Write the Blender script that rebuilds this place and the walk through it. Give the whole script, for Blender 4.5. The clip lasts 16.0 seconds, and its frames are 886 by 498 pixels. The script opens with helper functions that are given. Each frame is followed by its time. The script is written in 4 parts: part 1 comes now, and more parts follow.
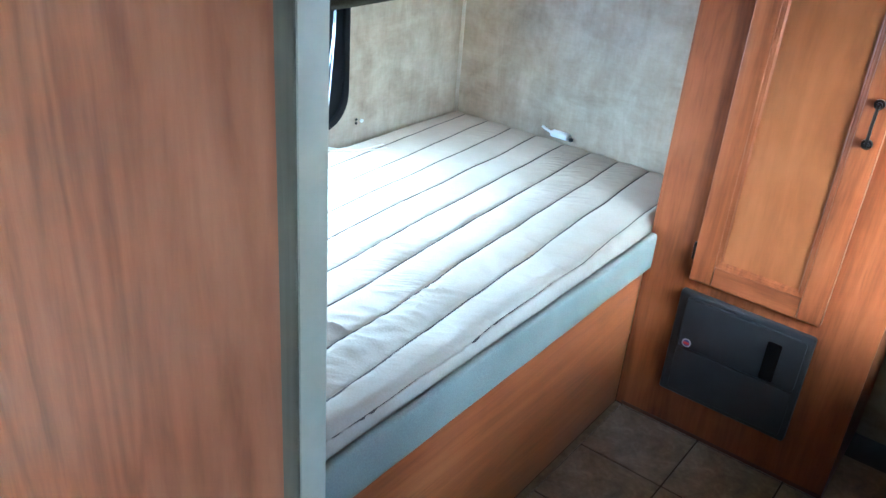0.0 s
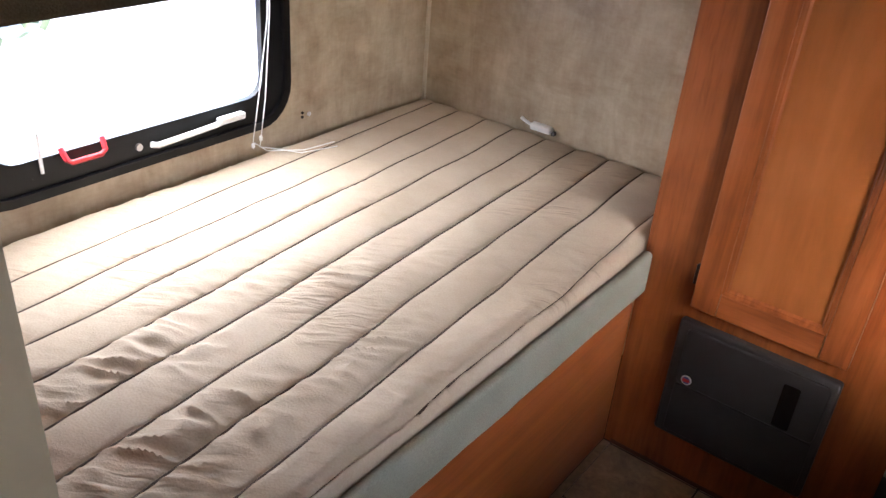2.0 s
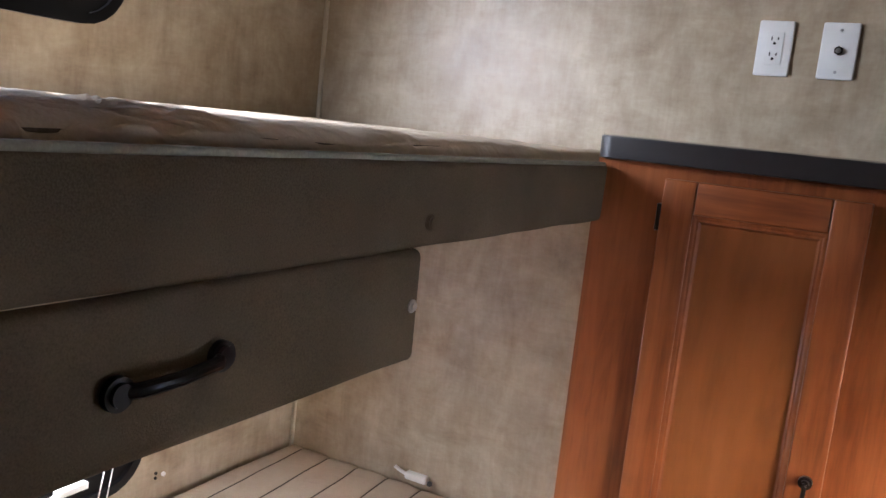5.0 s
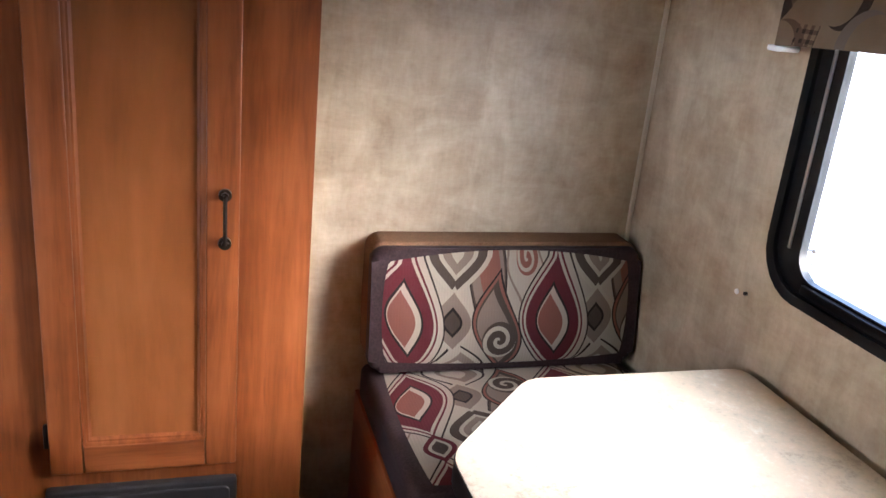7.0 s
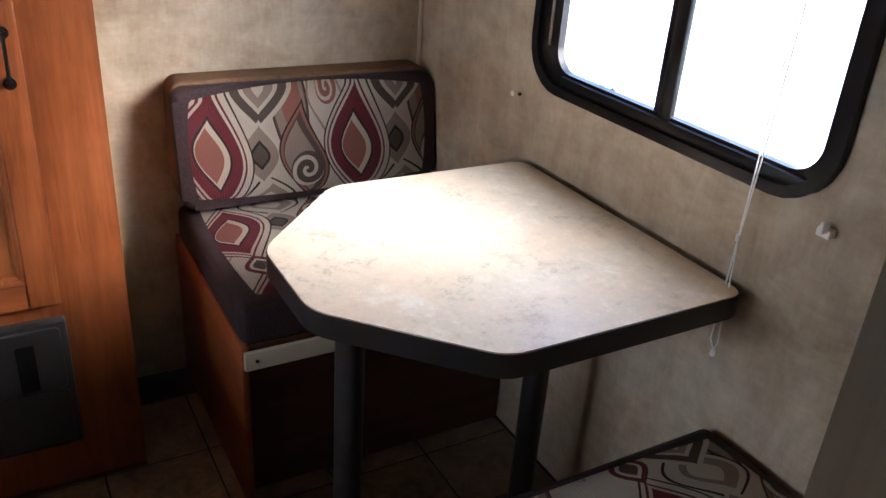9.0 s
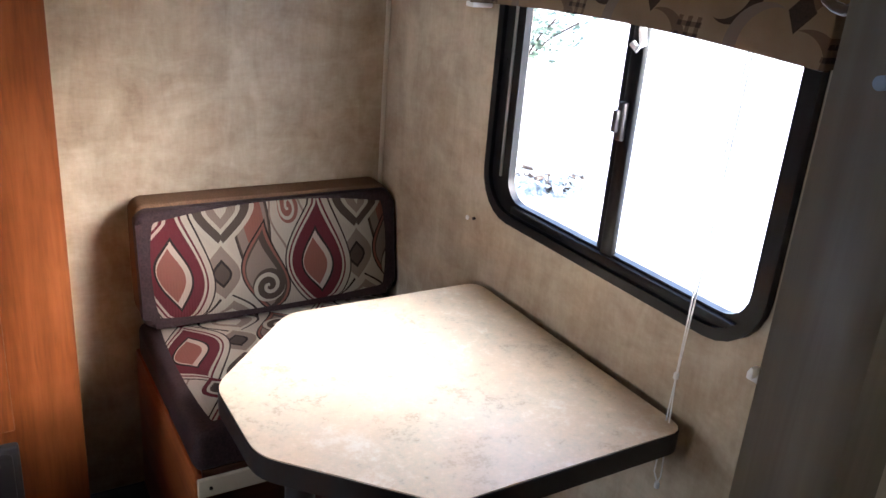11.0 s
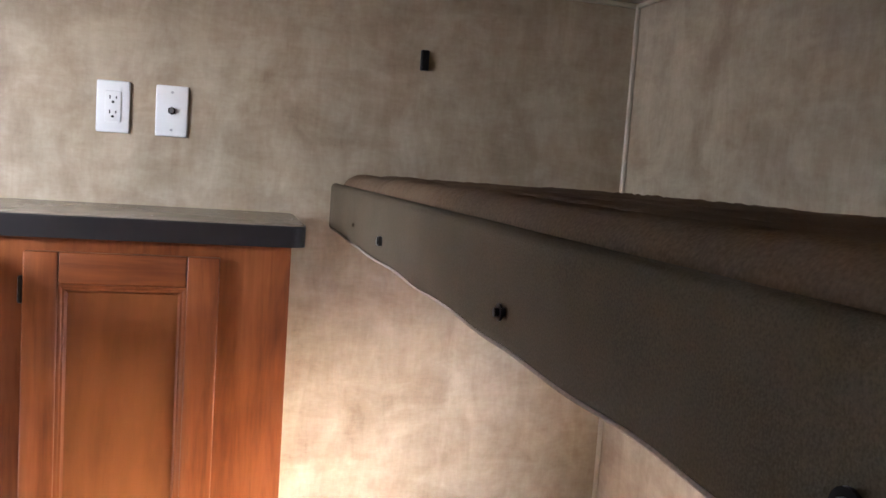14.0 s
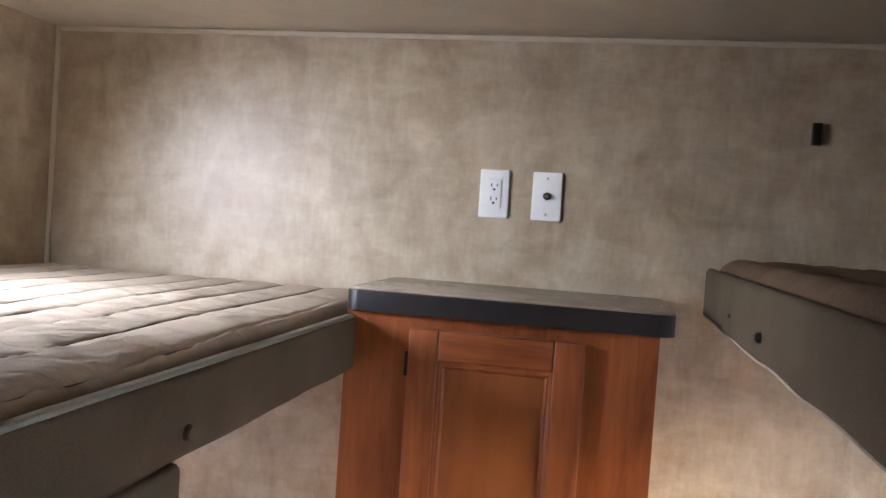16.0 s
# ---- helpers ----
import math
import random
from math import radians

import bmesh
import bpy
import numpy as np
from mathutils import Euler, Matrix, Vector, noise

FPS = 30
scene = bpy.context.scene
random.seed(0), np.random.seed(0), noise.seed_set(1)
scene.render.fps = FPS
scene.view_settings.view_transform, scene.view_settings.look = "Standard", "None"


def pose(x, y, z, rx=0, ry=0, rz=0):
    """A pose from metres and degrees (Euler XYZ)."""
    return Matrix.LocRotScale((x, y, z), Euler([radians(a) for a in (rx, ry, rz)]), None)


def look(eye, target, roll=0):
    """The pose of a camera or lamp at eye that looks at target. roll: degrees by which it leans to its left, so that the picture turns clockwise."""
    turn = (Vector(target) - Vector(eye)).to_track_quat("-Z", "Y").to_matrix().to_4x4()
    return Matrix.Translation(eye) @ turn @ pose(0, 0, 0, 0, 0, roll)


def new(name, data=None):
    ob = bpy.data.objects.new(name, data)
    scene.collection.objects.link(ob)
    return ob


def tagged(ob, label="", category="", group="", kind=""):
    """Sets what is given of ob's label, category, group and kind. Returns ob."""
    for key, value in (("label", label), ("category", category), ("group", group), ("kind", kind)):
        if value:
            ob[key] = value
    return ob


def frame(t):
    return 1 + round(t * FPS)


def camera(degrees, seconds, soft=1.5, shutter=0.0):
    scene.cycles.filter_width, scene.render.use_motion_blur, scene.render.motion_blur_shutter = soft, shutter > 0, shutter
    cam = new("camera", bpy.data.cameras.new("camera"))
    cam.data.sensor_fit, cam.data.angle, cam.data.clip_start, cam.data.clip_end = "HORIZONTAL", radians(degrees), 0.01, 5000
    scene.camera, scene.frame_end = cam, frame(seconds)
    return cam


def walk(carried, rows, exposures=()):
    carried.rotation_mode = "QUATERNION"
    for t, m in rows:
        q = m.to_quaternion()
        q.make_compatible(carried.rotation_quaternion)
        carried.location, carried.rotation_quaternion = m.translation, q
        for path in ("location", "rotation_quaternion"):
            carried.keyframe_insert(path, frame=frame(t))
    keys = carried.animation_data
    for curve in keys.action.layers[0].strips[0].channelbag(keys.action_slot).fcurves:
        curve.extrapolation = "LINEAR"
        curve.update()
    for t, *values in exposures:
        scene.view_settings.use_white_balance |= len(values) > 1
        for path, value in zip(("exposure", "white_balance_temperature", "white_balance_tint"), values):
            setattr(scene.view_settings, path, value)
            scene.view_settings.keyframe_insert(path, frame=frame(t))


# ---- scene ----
cam = camera(57.0, 16.0)
PATH = [
    (0, (0.735, -2.315, 1.503), (-0.315, -0.882, 0.584), 4.7),
    (0.5, (0.7, -2.282, 1.476), (-0.271, -0.855, 0.466), 5.3),
    (1, (0.661, -2.214, 1.457), (-0.298, -0.803, 0.412), 5.5),
    (1.5, (0.599, -2.067, 1.443), (-0.368, -0.67, 0.389), 5.1),
    (2, (0.583, -1.962, 1.459), (-0.434, -0.552, 0.471), 4.6),
    (2.5, (0.543, -1.924, 1.482), (-0.535, -0.453, 0.661), 4.3),
    (3, (0.524, -1.905, 1.517), (-0.621, -0.391, 0.888), 4.1),
    (5.5, (0.476, -1.845, 1.58), (-0.238, 0.003, 1.31), 5.4),
    (6, (0.369, -1.818, 1.526), (0.217, 0.144, 1.171), 5.7),
    (6.5, (0.44, -1.833, 1.488), (0.607, 0.104, 1.021), 6.2),
    (7, (0.406, -1.829, 1.453), (0.975, -0.022, 0.812), 5.8),
    (7.5, (0.424, -1.877, 1.392), (1.202, -0.192, 0.645), 5.4),
    (8, (0.404, -1.943, 1.346), (1.262, -0.347, 0.499), 5.2),
    (10.5, (0.432, -2.049, 1.489), (1.388, -0.529, 0.607), 4.6),
    (11, (0.445, -2.042, 1.51), (1.434, -0.457, 0.796), 4.7),
    (11.5, (0.44, -2.038, 1.546), (1.452, -0.409, 0.982), 4.5),
    (12, (0.414, -2.019, 1.595), (1.441, -0.359, 1.158), 4.5),
    (12.5, (0.41, -2.02, 1.633), (1.428, -0.33, 1.303), 4.3),
    (13, (0.433, -2.017, 1.661), (1.426, -0.301, 1.4), 4.4),
    (13.5, (0.46, -1.988, 1.693), (1.3, -0.187, 1.469), 4.0),
    (14, (0.479, -1.964, 1.716), (0.997, -0.041, 1.529), 4.0),
    (14.5, (0.489, -1.98, 1.743), (0.745, -0.001, 1.614), 4.0),
    (15, (0.503, -1.971, 1.75), (0.618, 0.024, 1.684), 4.0),
    (15.5, (0.505, -1.955, 1.748), (0.437, 0.043, 1.695), 4.0),
    (16, (0.493, -1.919, 1.734), (0.105, 0.042, 1.669), 3.9),
]

EXPOSURES = [(0.0, 4.55, 3950, -8), (0.5, 4.4, 5050, 12), (1.0, 4.15, 5450, 12), (2.0, 3.5, 5850, 15), (2.5, 3.15, 5800, 15), (3.0, 2.85, 5900, 16), (5.5, 3.8, 5650, 16), (6.5, 3.9, 5500, 14), (7.5, 3.25, 5300, 12), (8.0, 3.1, 5300, 12), (10.5, 3.5, 5550, 14), (12.0, 3.15, 5500, 14), (13.0, 3.85, 5700, 15), (14.0, 4.35, 5800, 18), (16.0, 3.92, 5800, 17)]
walk(cam, [(t, look(e, p, r)) for t, e, p, r in PATH], EXPOSURES)

# ---- plan, in metres ----
XL, XR = -0.957, 1.487          # side walls, inside faces
YF = -5.2                       # front end of the closed space
ZC = 2.181                      # ceiling
YP = -1.825                     # bunk room partition, face towards the beds
PT = 0.034                      # partition thickness
BX = 0.02                       # bed fascia plane
CY = -0.367                     # wardrobe front
WT = 0.05                       # wall thickness
RBX = 0.72                      # fascia of the bunk over the dinette
LOW_L = (-1.42, -0.572, 0.665, 1.13)      # lower bunk window: y0, y1, z0, z1
UP_L = (-1.27, -0.68, 1.70, 2.12)        # upper bunk window
DIN = (-1.337, -0.545, 0.924, 1.53)       # dinette window
FRONT_R = (-4.7, -3.9, 1.15, 1.85)      # window of the front half

# ---- world and sun: bright overcast day ----
world = bpy.data.worlds.new("overcast_sky")
scene.world = world
world.use_nodes = True
wn = world.node_tree.nodes
sky = wn.new("ShaderNodeTexSky")
sky.sky_type = "NISHITA"
sky.sun_disc = False
sky.sun_elevation = radians(28.9)
sky.sun_rotation = radians(128)
sky.dust_density = 3.0
sky.air_density = 0.8
wn["Background"].inputs["Strength"].default_value = 0.15
world.node_tree.links.new(sky.outputs["Color"], wn["Background"].inputs["Color"])
sun_data = bpy.data.lights.new("sun", "SUN")
sun_data.energy = 1.5
sun_data.angle = radians(95)
sun_data.color = (1.0, 0.955, 0.89)
sun = new("sun", sun_data)
sun.matrix_world = look((5.0, -3.9, 3.5), (0, 0, 0))


def window_light(name, w, x, aim, watts, spread=180, color=(1.0, 0.955, 0.89)):
    """The sky's light in a window of a side wall: x is where the lamp hangs, aim the point that it faces."""
    d = bpy.data.lights.new(name, "AREA")
    d.shape, d.size, d.size_y = "RECTANGLE", w[1] - w[0] - 0.08, w[3] - w[2] - 0.08
    d.energy, d.color, d.spread = watts, color, radians(spread)
    ob = new(name, d)
    ob.matrix_world = look((x, (w[0] + w[1]) / 2, (w[2] + w[3]) / 2), aim)
    return ob


window_light("sky_light_lower", LOW_L, XL - 0.034, (-0.38, -0.92, 0.15), 1.15, 140)
window_light("sky_light_upper", UP_L, XL - 0.034, (-0.56, -0.60, 1.43), 0.95, 112, (0.94, 0.97, 1.0))
window_light("sky_light_front", FRONT_R, XR + 0.034, (0.0, -1.9, 1.75), 0.35)

# ---- materials ----
class Tree:
    """A node tree with short calls."""

    def __init__(self, name, rough=0.5, metal=0.0, spec=0.5):
        self.mat = bpy.data.materials.new(name)
        self.mat.use_nodes = True
        self.n, self.l = self.mat.node_tree.nodes, self.mat.node_tree.links
        self.b = self.n["Principled BSDF"]
        self.b.inputs["Roughness"].default_value = rough
        self.b.inputs["Metallic"].default_value = metal
        self.b.inputs["Specular IOR Level"].default_value = spec
        self.co = self.n.new("ShaderNodeTexCoord").outputs["Object"]

    def put(self, value, socket):
        if hasattr(value, "is_output"):
            self.l.new(value, socket)
        else:
            socket.default_value = value

    def math(self, op, a, b=0.0):
        q = self.n.new("ShaderNodeMath")
        q.operation = op
        self.put(a, q.inputs[0]), self.put(b, q.inputs[1])
        return q.outputs[0]

    def xyz(self):
        q = self.n.new("ShaderNodeSeparateXYZ")
        self.l.new(self.co, q.inputs[0])
        return q.outputs

    def scaled(self, x, y, z):
        q = self.n.new("ShaderNodeMapping")
        q.inputs["Scale"].default_value = (x, y, z)
        self.l.new(self.co, q.inputs["Vector"])
        return q.outputs[0]

    def noise(self, scale=5.0, detail=4.0, rough=0.55, vec=None, distort=0.0):
        q = self.n.new("ShaderNodeTexNoise")
        self.l.new(vec or self.co, q.inputs["Vector"])
        q.inputs["Scale"].default_value, q.inputs["Detail"].default_value = scale, detail
        q.inputs["Roughness"].default_value, q.inputs["Distortion"].default_value = rough, distort
        return q.outputs["Fac"]

    def ramp(self, fac, stops, hard=False):
        q = self.n.new("ShaderNodeValToRGB")
        if hard:
            q.color_ramp.interpolation = "CONSTANT"
        el = q.color_ramp.elements
        el.remove(el[1])
        el[0].position, el[0].color = stops[0][0], (*stops[0][1], 1)
        for p, c in stops[1:]:
            el.new(p).color = (*c, 1)
        self.put(fac, q.inputs[0])
        return q.outputs[0]

    def mix(self, fac, a, b, how="MIX"):
        q = self.n.new("ShaderNodeMix")
        q.data_type, q.blend_type = "RGBA", how
        self.put(fac, q.inputs[0])
        for v, s in ((a, q.inputs[6]), (b, q.inputs[7])):
            self.put(v if hasattr(v, "is_output") else (*v, 1), s)
        return q.outputs[2]

    def color(self, c):
        self.put(c if hasattr(c, "is_output") else (*c, 1), self.b.inputs["Base Color"])

    def rough(self, r):
        self.put(r, self.b.inputs["Roughness"])

    def bump(self, height, strength=0.3, dist=0.002):
        q = self.n.new("ShaderNodeBump")
        q.inputs["Strength"].default_value, q.inputs["Distance"].default_value = strength, dist
        self.l.new(height, q.inputs["Height"])
        self.l.new(q.outputs[0], self.b.inputs["Normal"])

    def random(self):
        return self.n.new("ShaderNodeObjectInfo").outputs["Random"]


def mat_wallpaper():
    """Beige paper with soft brushed patches, faint crossing strokes and a fine weave."""
    t = Tree("beige_wallpaper", 0.42, spec=0.55)
    blot = t.noise(6.5, 6, 0.62, distort=0.6)
    upright = t.noise(1.0, 4, 0.6, t.scaled(13, 13, 4.0), 1.2)
    across = t.noise(1.0, 4, 0.6, t.scaled(4.5, 4.5, 13), 1.2)
    weave = t.math("ADD", t.math("MULTIPLY", t.noise(1.0, 3, 0.6, t.scaled(44, 44, 120)), 0.5), t.math("MULTIPLY", t.noise(1.0, 3, 0.6, t.scaled(110, 110, 26)), 0.5))
    f = t.math("ADD", t.math("ADD", t.math("MULTIPLY", blot, 0.40), t.math("MULTIPLY", weave, 0.20)), t.math("ADD", t.math("MULTIPLY", upright, 0.21), t.math("MULTIPLY", across, 0.19)))
    t.color(t.ramp(f, [(0.38, (0.265, 0.195, 0.122)), (0.47, (0.355, 0.278, 0.185)), (0.54, (0.425, 0.345, 0.238)), (0.64, (0.515, 0.435, 0.315))]))
    t.bump(t.noise(1.0, 3, 0.6, t.scaled(300, 300, 60)), 0.12, 0.001)
    t.rough(t.math("ADD", 0.37, t.math("MULTIPLY", blot, 0.14)))
    return t.mat


def mat_wood(name, dark, mid, light, axis=(14, 14, 1.1), rough=0.38, rings=0.0, fleck=0.35):
    """Stained maple under satin varnish: grain, small dark flecks and, with rings, arched growth figure."""
    t = Tree(name, rough, spec=0.28)
    grain = t.noise(1.0, 6, 0.6, t.scaled(*axis), 1.2)
    fine = t.noise(1.0, 3, 0.5, t.scaled(*[a * 9 for a in axis]))
    blot = t.noise(5.0, 3, 0.5)
    f = t.math("ADD", t.math("MULTIPLY", grain, 0.5), t.math("ADD", t.math("MULTIPLY", fine, 0.15), t.math("MULTIPLY", blot, 0.35)))
    if rings:
        arch = t.noise(1.0, 2, 0.4, t.scaled(*[a * 0.33 for a in axis]), 0.5)
        f = t.math("ADD", f, t.math("MULTIPLY", t.math("SINE", t.math("MULTIPLY", arch, 75)), rings))
    col = t.ramp(f, [(0.36, dark), (0.5, mid), (0.66, light)])
    specks = t.noise(1.0, 4, 0.65, t.scaled(*[a * 3.5 for a in axis]), 0.6)
    col = t.mix(t.math("MULTIPLY", t.ramp(specks, [(0.56, (0, 0, 0)), (0.68, (1, 1, 1))]), fleck), col, dark)
    t.color(col)
    t.rough(t.math("ADD", rough - 0.06, t.math("MULTIPLY", blot, 0.16)))
    t.b.inputs["Coat Weight"].default_value = 0.16
    t.b.inputs["Coat Roughness"].default_value = 0.16
    t.bump(fine, 0.06, 0.001)
    return t.mat


def mat_fabric(name, dark, light, scale=420, rough=0.95, strength=0.5):
    t = Tree(name, rough, spec=0.1)
    fine = t.noise(scale, 2, 0.5)
    big = t.noise(6, 3, 0.5)
    f = t.math("ADD", t.math("MULTIPLY", fine, 0.55), t.math("MULTIPLY", big, 0.45))
    t.color(t.ramp(f, [(0.35, dark), (0.65, light)]))
    t.bump(fine, strength, 0.002)
    return t.mat


def mat_plain(name, color, rough=0.4, metal=0.0, vary=0.12):
    t = Tree(name, rough, metal)
    f = t.noise(14, 4, 0.6)
    lo, hi = [max(0, c * (1 - vary)) for c in color], [c * (1 + vary) for c in color]
    t.color(t.ramp(f, [(0.35, lo), (0.65, hi)]))
    t.rough(t.math("ADD", rough - 0.05, t.math("MULTIPLY", t.noise(60, 3, 0.5), 0.1)))
    return t.mat


def mat_quilt():
    t = Tree("tan_mattress_ticking", 0.85, spec=0.15)
    fine = t.noise(1.0, 2, 0.5, t.scaled(260, 260, 260))
    big = t.noise(3.5, 4, 0.6)
    t.color(t.ramp(t.math("ADD", t.math("MULTIPLY", fine, 0.3), t.math("MULTIPLY", big, 0.7)), [(0.35, (0.39, 0.312, 0.226)), (0.65, (0.49, 0.408, 0.308))]))
    x, y, z = t.xyz()
    q = t.n.new("ShaderNodeCombineXYZ")
    t.put(t.math("MULTIPLY", x, 15), q.inputs[0])
    t.put(t.math("MULTIPLY", t.math("SUBTRACT", y, t.math("MULTIPLY", x, 0.66)), 48), q.inputs[1])
    crease = t.noise(1.0, 1.5, 0.45, q.outputs[0], 0.5)
    t.bump(t.math("ADD", t.math("MULTIPLY", fine, 0.08), t.math("MULTIPLY", crease, t.ramp(t.noise(4.5, 3, 0.55), [(0.46, (0, 0, 0)), (0.66, (1, 1, 1))]))), 0.85, 0.013)
    return t.mat


def mat_print(name):
    """The dinette print: ogee leaves in burgundy, taupe and cream, with scrolls."""
    t = Tree(name, 0.85, spec=0.15)
    x, y, z = t.xyz()
    up = t.math("SUBTRACT", z, y)
    W, H = 0.375, 0.37
    cream, rose, wine = (0.31, 0.27, 0.21), (0.165, 0.062, 0.043), (0.080, 0.008, 0.014)
    brown, taupe, black = (0.052, 0.036, 0.027), (0.165, 0.125, 0.095), (0.013, 0.009, 0.009)
    sway = t.math("ADD", x, t.math("MULTIPLY", t.math("SINE", t.math("MULTIPLY", up, 2 * math.pi / H)), 0.007))

    def cell(v, size, at):
        return t.math("MULTIPLY", t.math("SUBTRACT", t.math("FRACT", t.math("ADD", t.math("DIVIDE", t.math("SUBTRACT", v, at), size), 8.5)), 0.5), size)

    def leaf(u, v, half, tall, layers, bend=0.0):
        """Pointed leaves nested in one another; a layer (size, colour, shift) is a smaller leaf of another colour."""
        nonlocal col
        pv = cell(up, H, v)
        pu = t.math("ADD", cell(sway, W, u), t.math("MULTIPLY", t.math("SINE", t.math("MULTIPLY", pv, math.pi / tall)), bend))
        for size, c, shift in layers:
            turn = t.math("MINIMUM", t.math("MULTIPLY", t.math("ABSOLUTE", pv), math.pi / 2 / (tall * size)), math.pi / 2)
            edge = t.math("MULTIPLY", t.math("POWER", t.math("COSINE", turn), 1.2), half * size)
            side = t.math("ABSOLUTE", t.math("SUBTRACT", pu, shift))
            col = t.mix(t.math("LESS_THAN", side, t.math("SUBTRACT", edge, 0.0006)), col, c)

    def scroll(u, v, size, way, ink, paper):
        nonlocal col
        px, pz = cell(x, W, u), cell(up, H, v)
        rad = t.math("SQRT", t.math("ADD", t.math("MULTIPLY", px, px), t.math("MULTIPLY", pz, pz)))
        turn = t.math("MULTIPLY", t.math("DIVIDE", t.math("ARCTAN2", pz, px), 2 * math.pi), way)
        arm = t.math("FRACT", t.math("ADD", t.math("SUBTRACT", t.math("DIVIDE", rad, size * 0.62), turn), 4))
        col = t.mix(t.math("LESS_THAN", rad, size), col, t.ramp(arm, [(0, ink), (0.62, paper)], True))

    col = t.ramp(t.noise(7, 2, 0.5), [(0.4, (0.29, 0.255, 0.20)), (0.6, cream)])
    leaf(1.062, 0.915, 0.050, 0.17, [(1.0, black, 0), (0.95, brown, 0), (0.86, taupe, 0), (0.55, rose, 0.006)], 0.012)
    leaf(0.985, 0.690, 0.075, 0.085, [(1.0, black, 0), (0.92, cream, 0), (0.66, taupe, 0.008), (0.4, cream, 0)], -0.014)
    leaf(0.985, 0.955, 0.080, 0.085, [(1.15, cream, 0), (1.0, brown, 0), (0.74, cream, 0), (0.62, taupe, 0), (0.40, cream, 0), (0.2, brown, 0)])
    leaf(0.985, 0.812, 0.047, 0.062, [(1.18, cream, 0), (1.0, taupe, 0), (0.55, black, 0), (0.42, brown, 0)])
    leaf(1.098, 0.795, 0.062, 0.125, [(1.0, black, 0), (0.94, rose, 0), (0.84, brown, 0), (0.70, taupe, -0.006)], 0.012)
    scroll(1.100, 0.772, 0.044, 1, brown, cream)
    leaf(1.160, 0.915, 0.050, 0.075, [(1.0, taupe, 0), (0.9, cream, 0)], 0.01)
    scroll(1.162, 0.932, 0.028, -1, rose, cream)
    leaf(0.868, 0.812, 0.073, 0.130, [(1.30, black, 0.004), (1.25, cream, 0.004), (1.12, wine, 0), (1.06, cream, 0), (0.98, wine, 0), (0.64, black, 0), (0.57, cream, 0), (0.46, rose, -0.006)], 0.006)
    leaf(0.868, 0.995, 0.036, 0.050, [(1.0, wine, 0), (0.7, cream, 0), (0.5, brown, 0)])
    rib = t.math("SINE", t.math("MULTIPLY", x, 900))
    fuzz = t.noise(260, 2, 0.6)
    t.color(t.mix(t.math("MULTIPLY", fuzz, 0.2), col, t.mix(0.5, col, taupe)))
    t.bump(t.math("ADD", t.math("MULTIPLY", rib, 0.4), fuzz), 0.35, 0.0015)
    return t.mat


def mat_valance():
    """Tan cloth with sparse dark diamonds, leaf arcs and small plaid squares."""
    t = Tree("muted_leaf_print", 0.9, spec=0.1)
    x, y, z = t.xyz()
    u = t.math("ADD", y, t.math("MULTIPLY", z, 0.25))
    v = z
    W, H = 0.27, 0.19

    def cell(s, size, shift):
        return t.math("MULTIPLY", t.math("SUBTRACT", t.math("FRACT", t.math("ADD", t.math("DIVIDE", s, size), shift + 8)), 0.5), size)

    def diamond(du, dv, su, sv):
        q = t.math("ADD", t.math("DIVIDE", t.math("ABSOLUTE", cell(u, W, du)), su), t.math("DIVIDE", t.math("ABSOLUTE", cell(v, H, dv)), sv))
        return t.math("LESS_THAN", q, 1.0)

    def arc(du, dv, r, shift, w):
        a, c = cell(u, W, du), cell(v, H, dv)
        one = t.math("SQRT", t.math("ADD", t.math("MULTIPLY", a, a), t.math("MULTIPLY", c, c)))
        b2 = t.math("SUBTRACT", a, shift)
        two = t.math("SQRT", t.math("ADD", t.math("MULTIPLY", b2, b2), t.math("MULTIPLY", c, c)))
        return t.math("MULTIPLY", t.math("LESS_THAN", one, r), t.math("GREATER_THAN", two, r - w))

    tan, buff = (0.150, 0.106, 0.066), (0.195, 0.145, 0.094)
    brown, black, grey = (0.085, 0.055, 0.038), (0.022, 0.017, 0.016), (0.13, 0.105, 0.085)
    col = t.ramp(t.noise(9, 3, 0.5), [(0.35, tan), (0.65, buff)])
    col = t.mix(arc(0.15, 0.30, 0.065, 0.020, 0.004), col, brown)
    col = t.mix(arc(0.62, 0.75, 0.050, 0.016, 0.006), col, black)
    col = t.mix(arc(0.85, 0.10, 0.055, -0.018, 0.006), col, grey)
    sq = t.math("MULTIPLY", t.math("LESS_THAN", t.math("ABSOLUTE", cell(u, W, 0.36)), 0.028), t.math("LESS_THAN", t.math("ABSOLUTE", cell(v, H, 0.15)), 0.030))
    bars = t.math("LESS_THAN", t.math("FRACT", t.math("ADD", t.math("DIVIDE", u, 0.019), 90)), 0.45)
    bars2 = t.math("LESS_THAN", t.math("FRACT", t.math("ADD", t.math("DIVIDE", v, 0.017), 90)), 0.45)
    col = t.mix(t.math("MULTIPLY", sq, t.math("MAXIMUM", bars, bars2)), col, brown)
    col = t.mix(t.math("MULTIPLY", sq, t.math("MULTIPLY", bars, bars2)), col, black)
    col = t.mix(diamond(0.05, 0.85, 0.022, 0.030), col, black)
    col = t.mix(diamond(0.12, 0.72, 0.018, 0.022), col, brown)
    fuzz = t.noise(260, 2, 0.6)
    col = t.mix(t.math("MULTIPLY", fuzz, 0.2), col, tan)
    t.color(col)
    t.bump(fuzz, 0.35, 0.0015)
    return t.mat


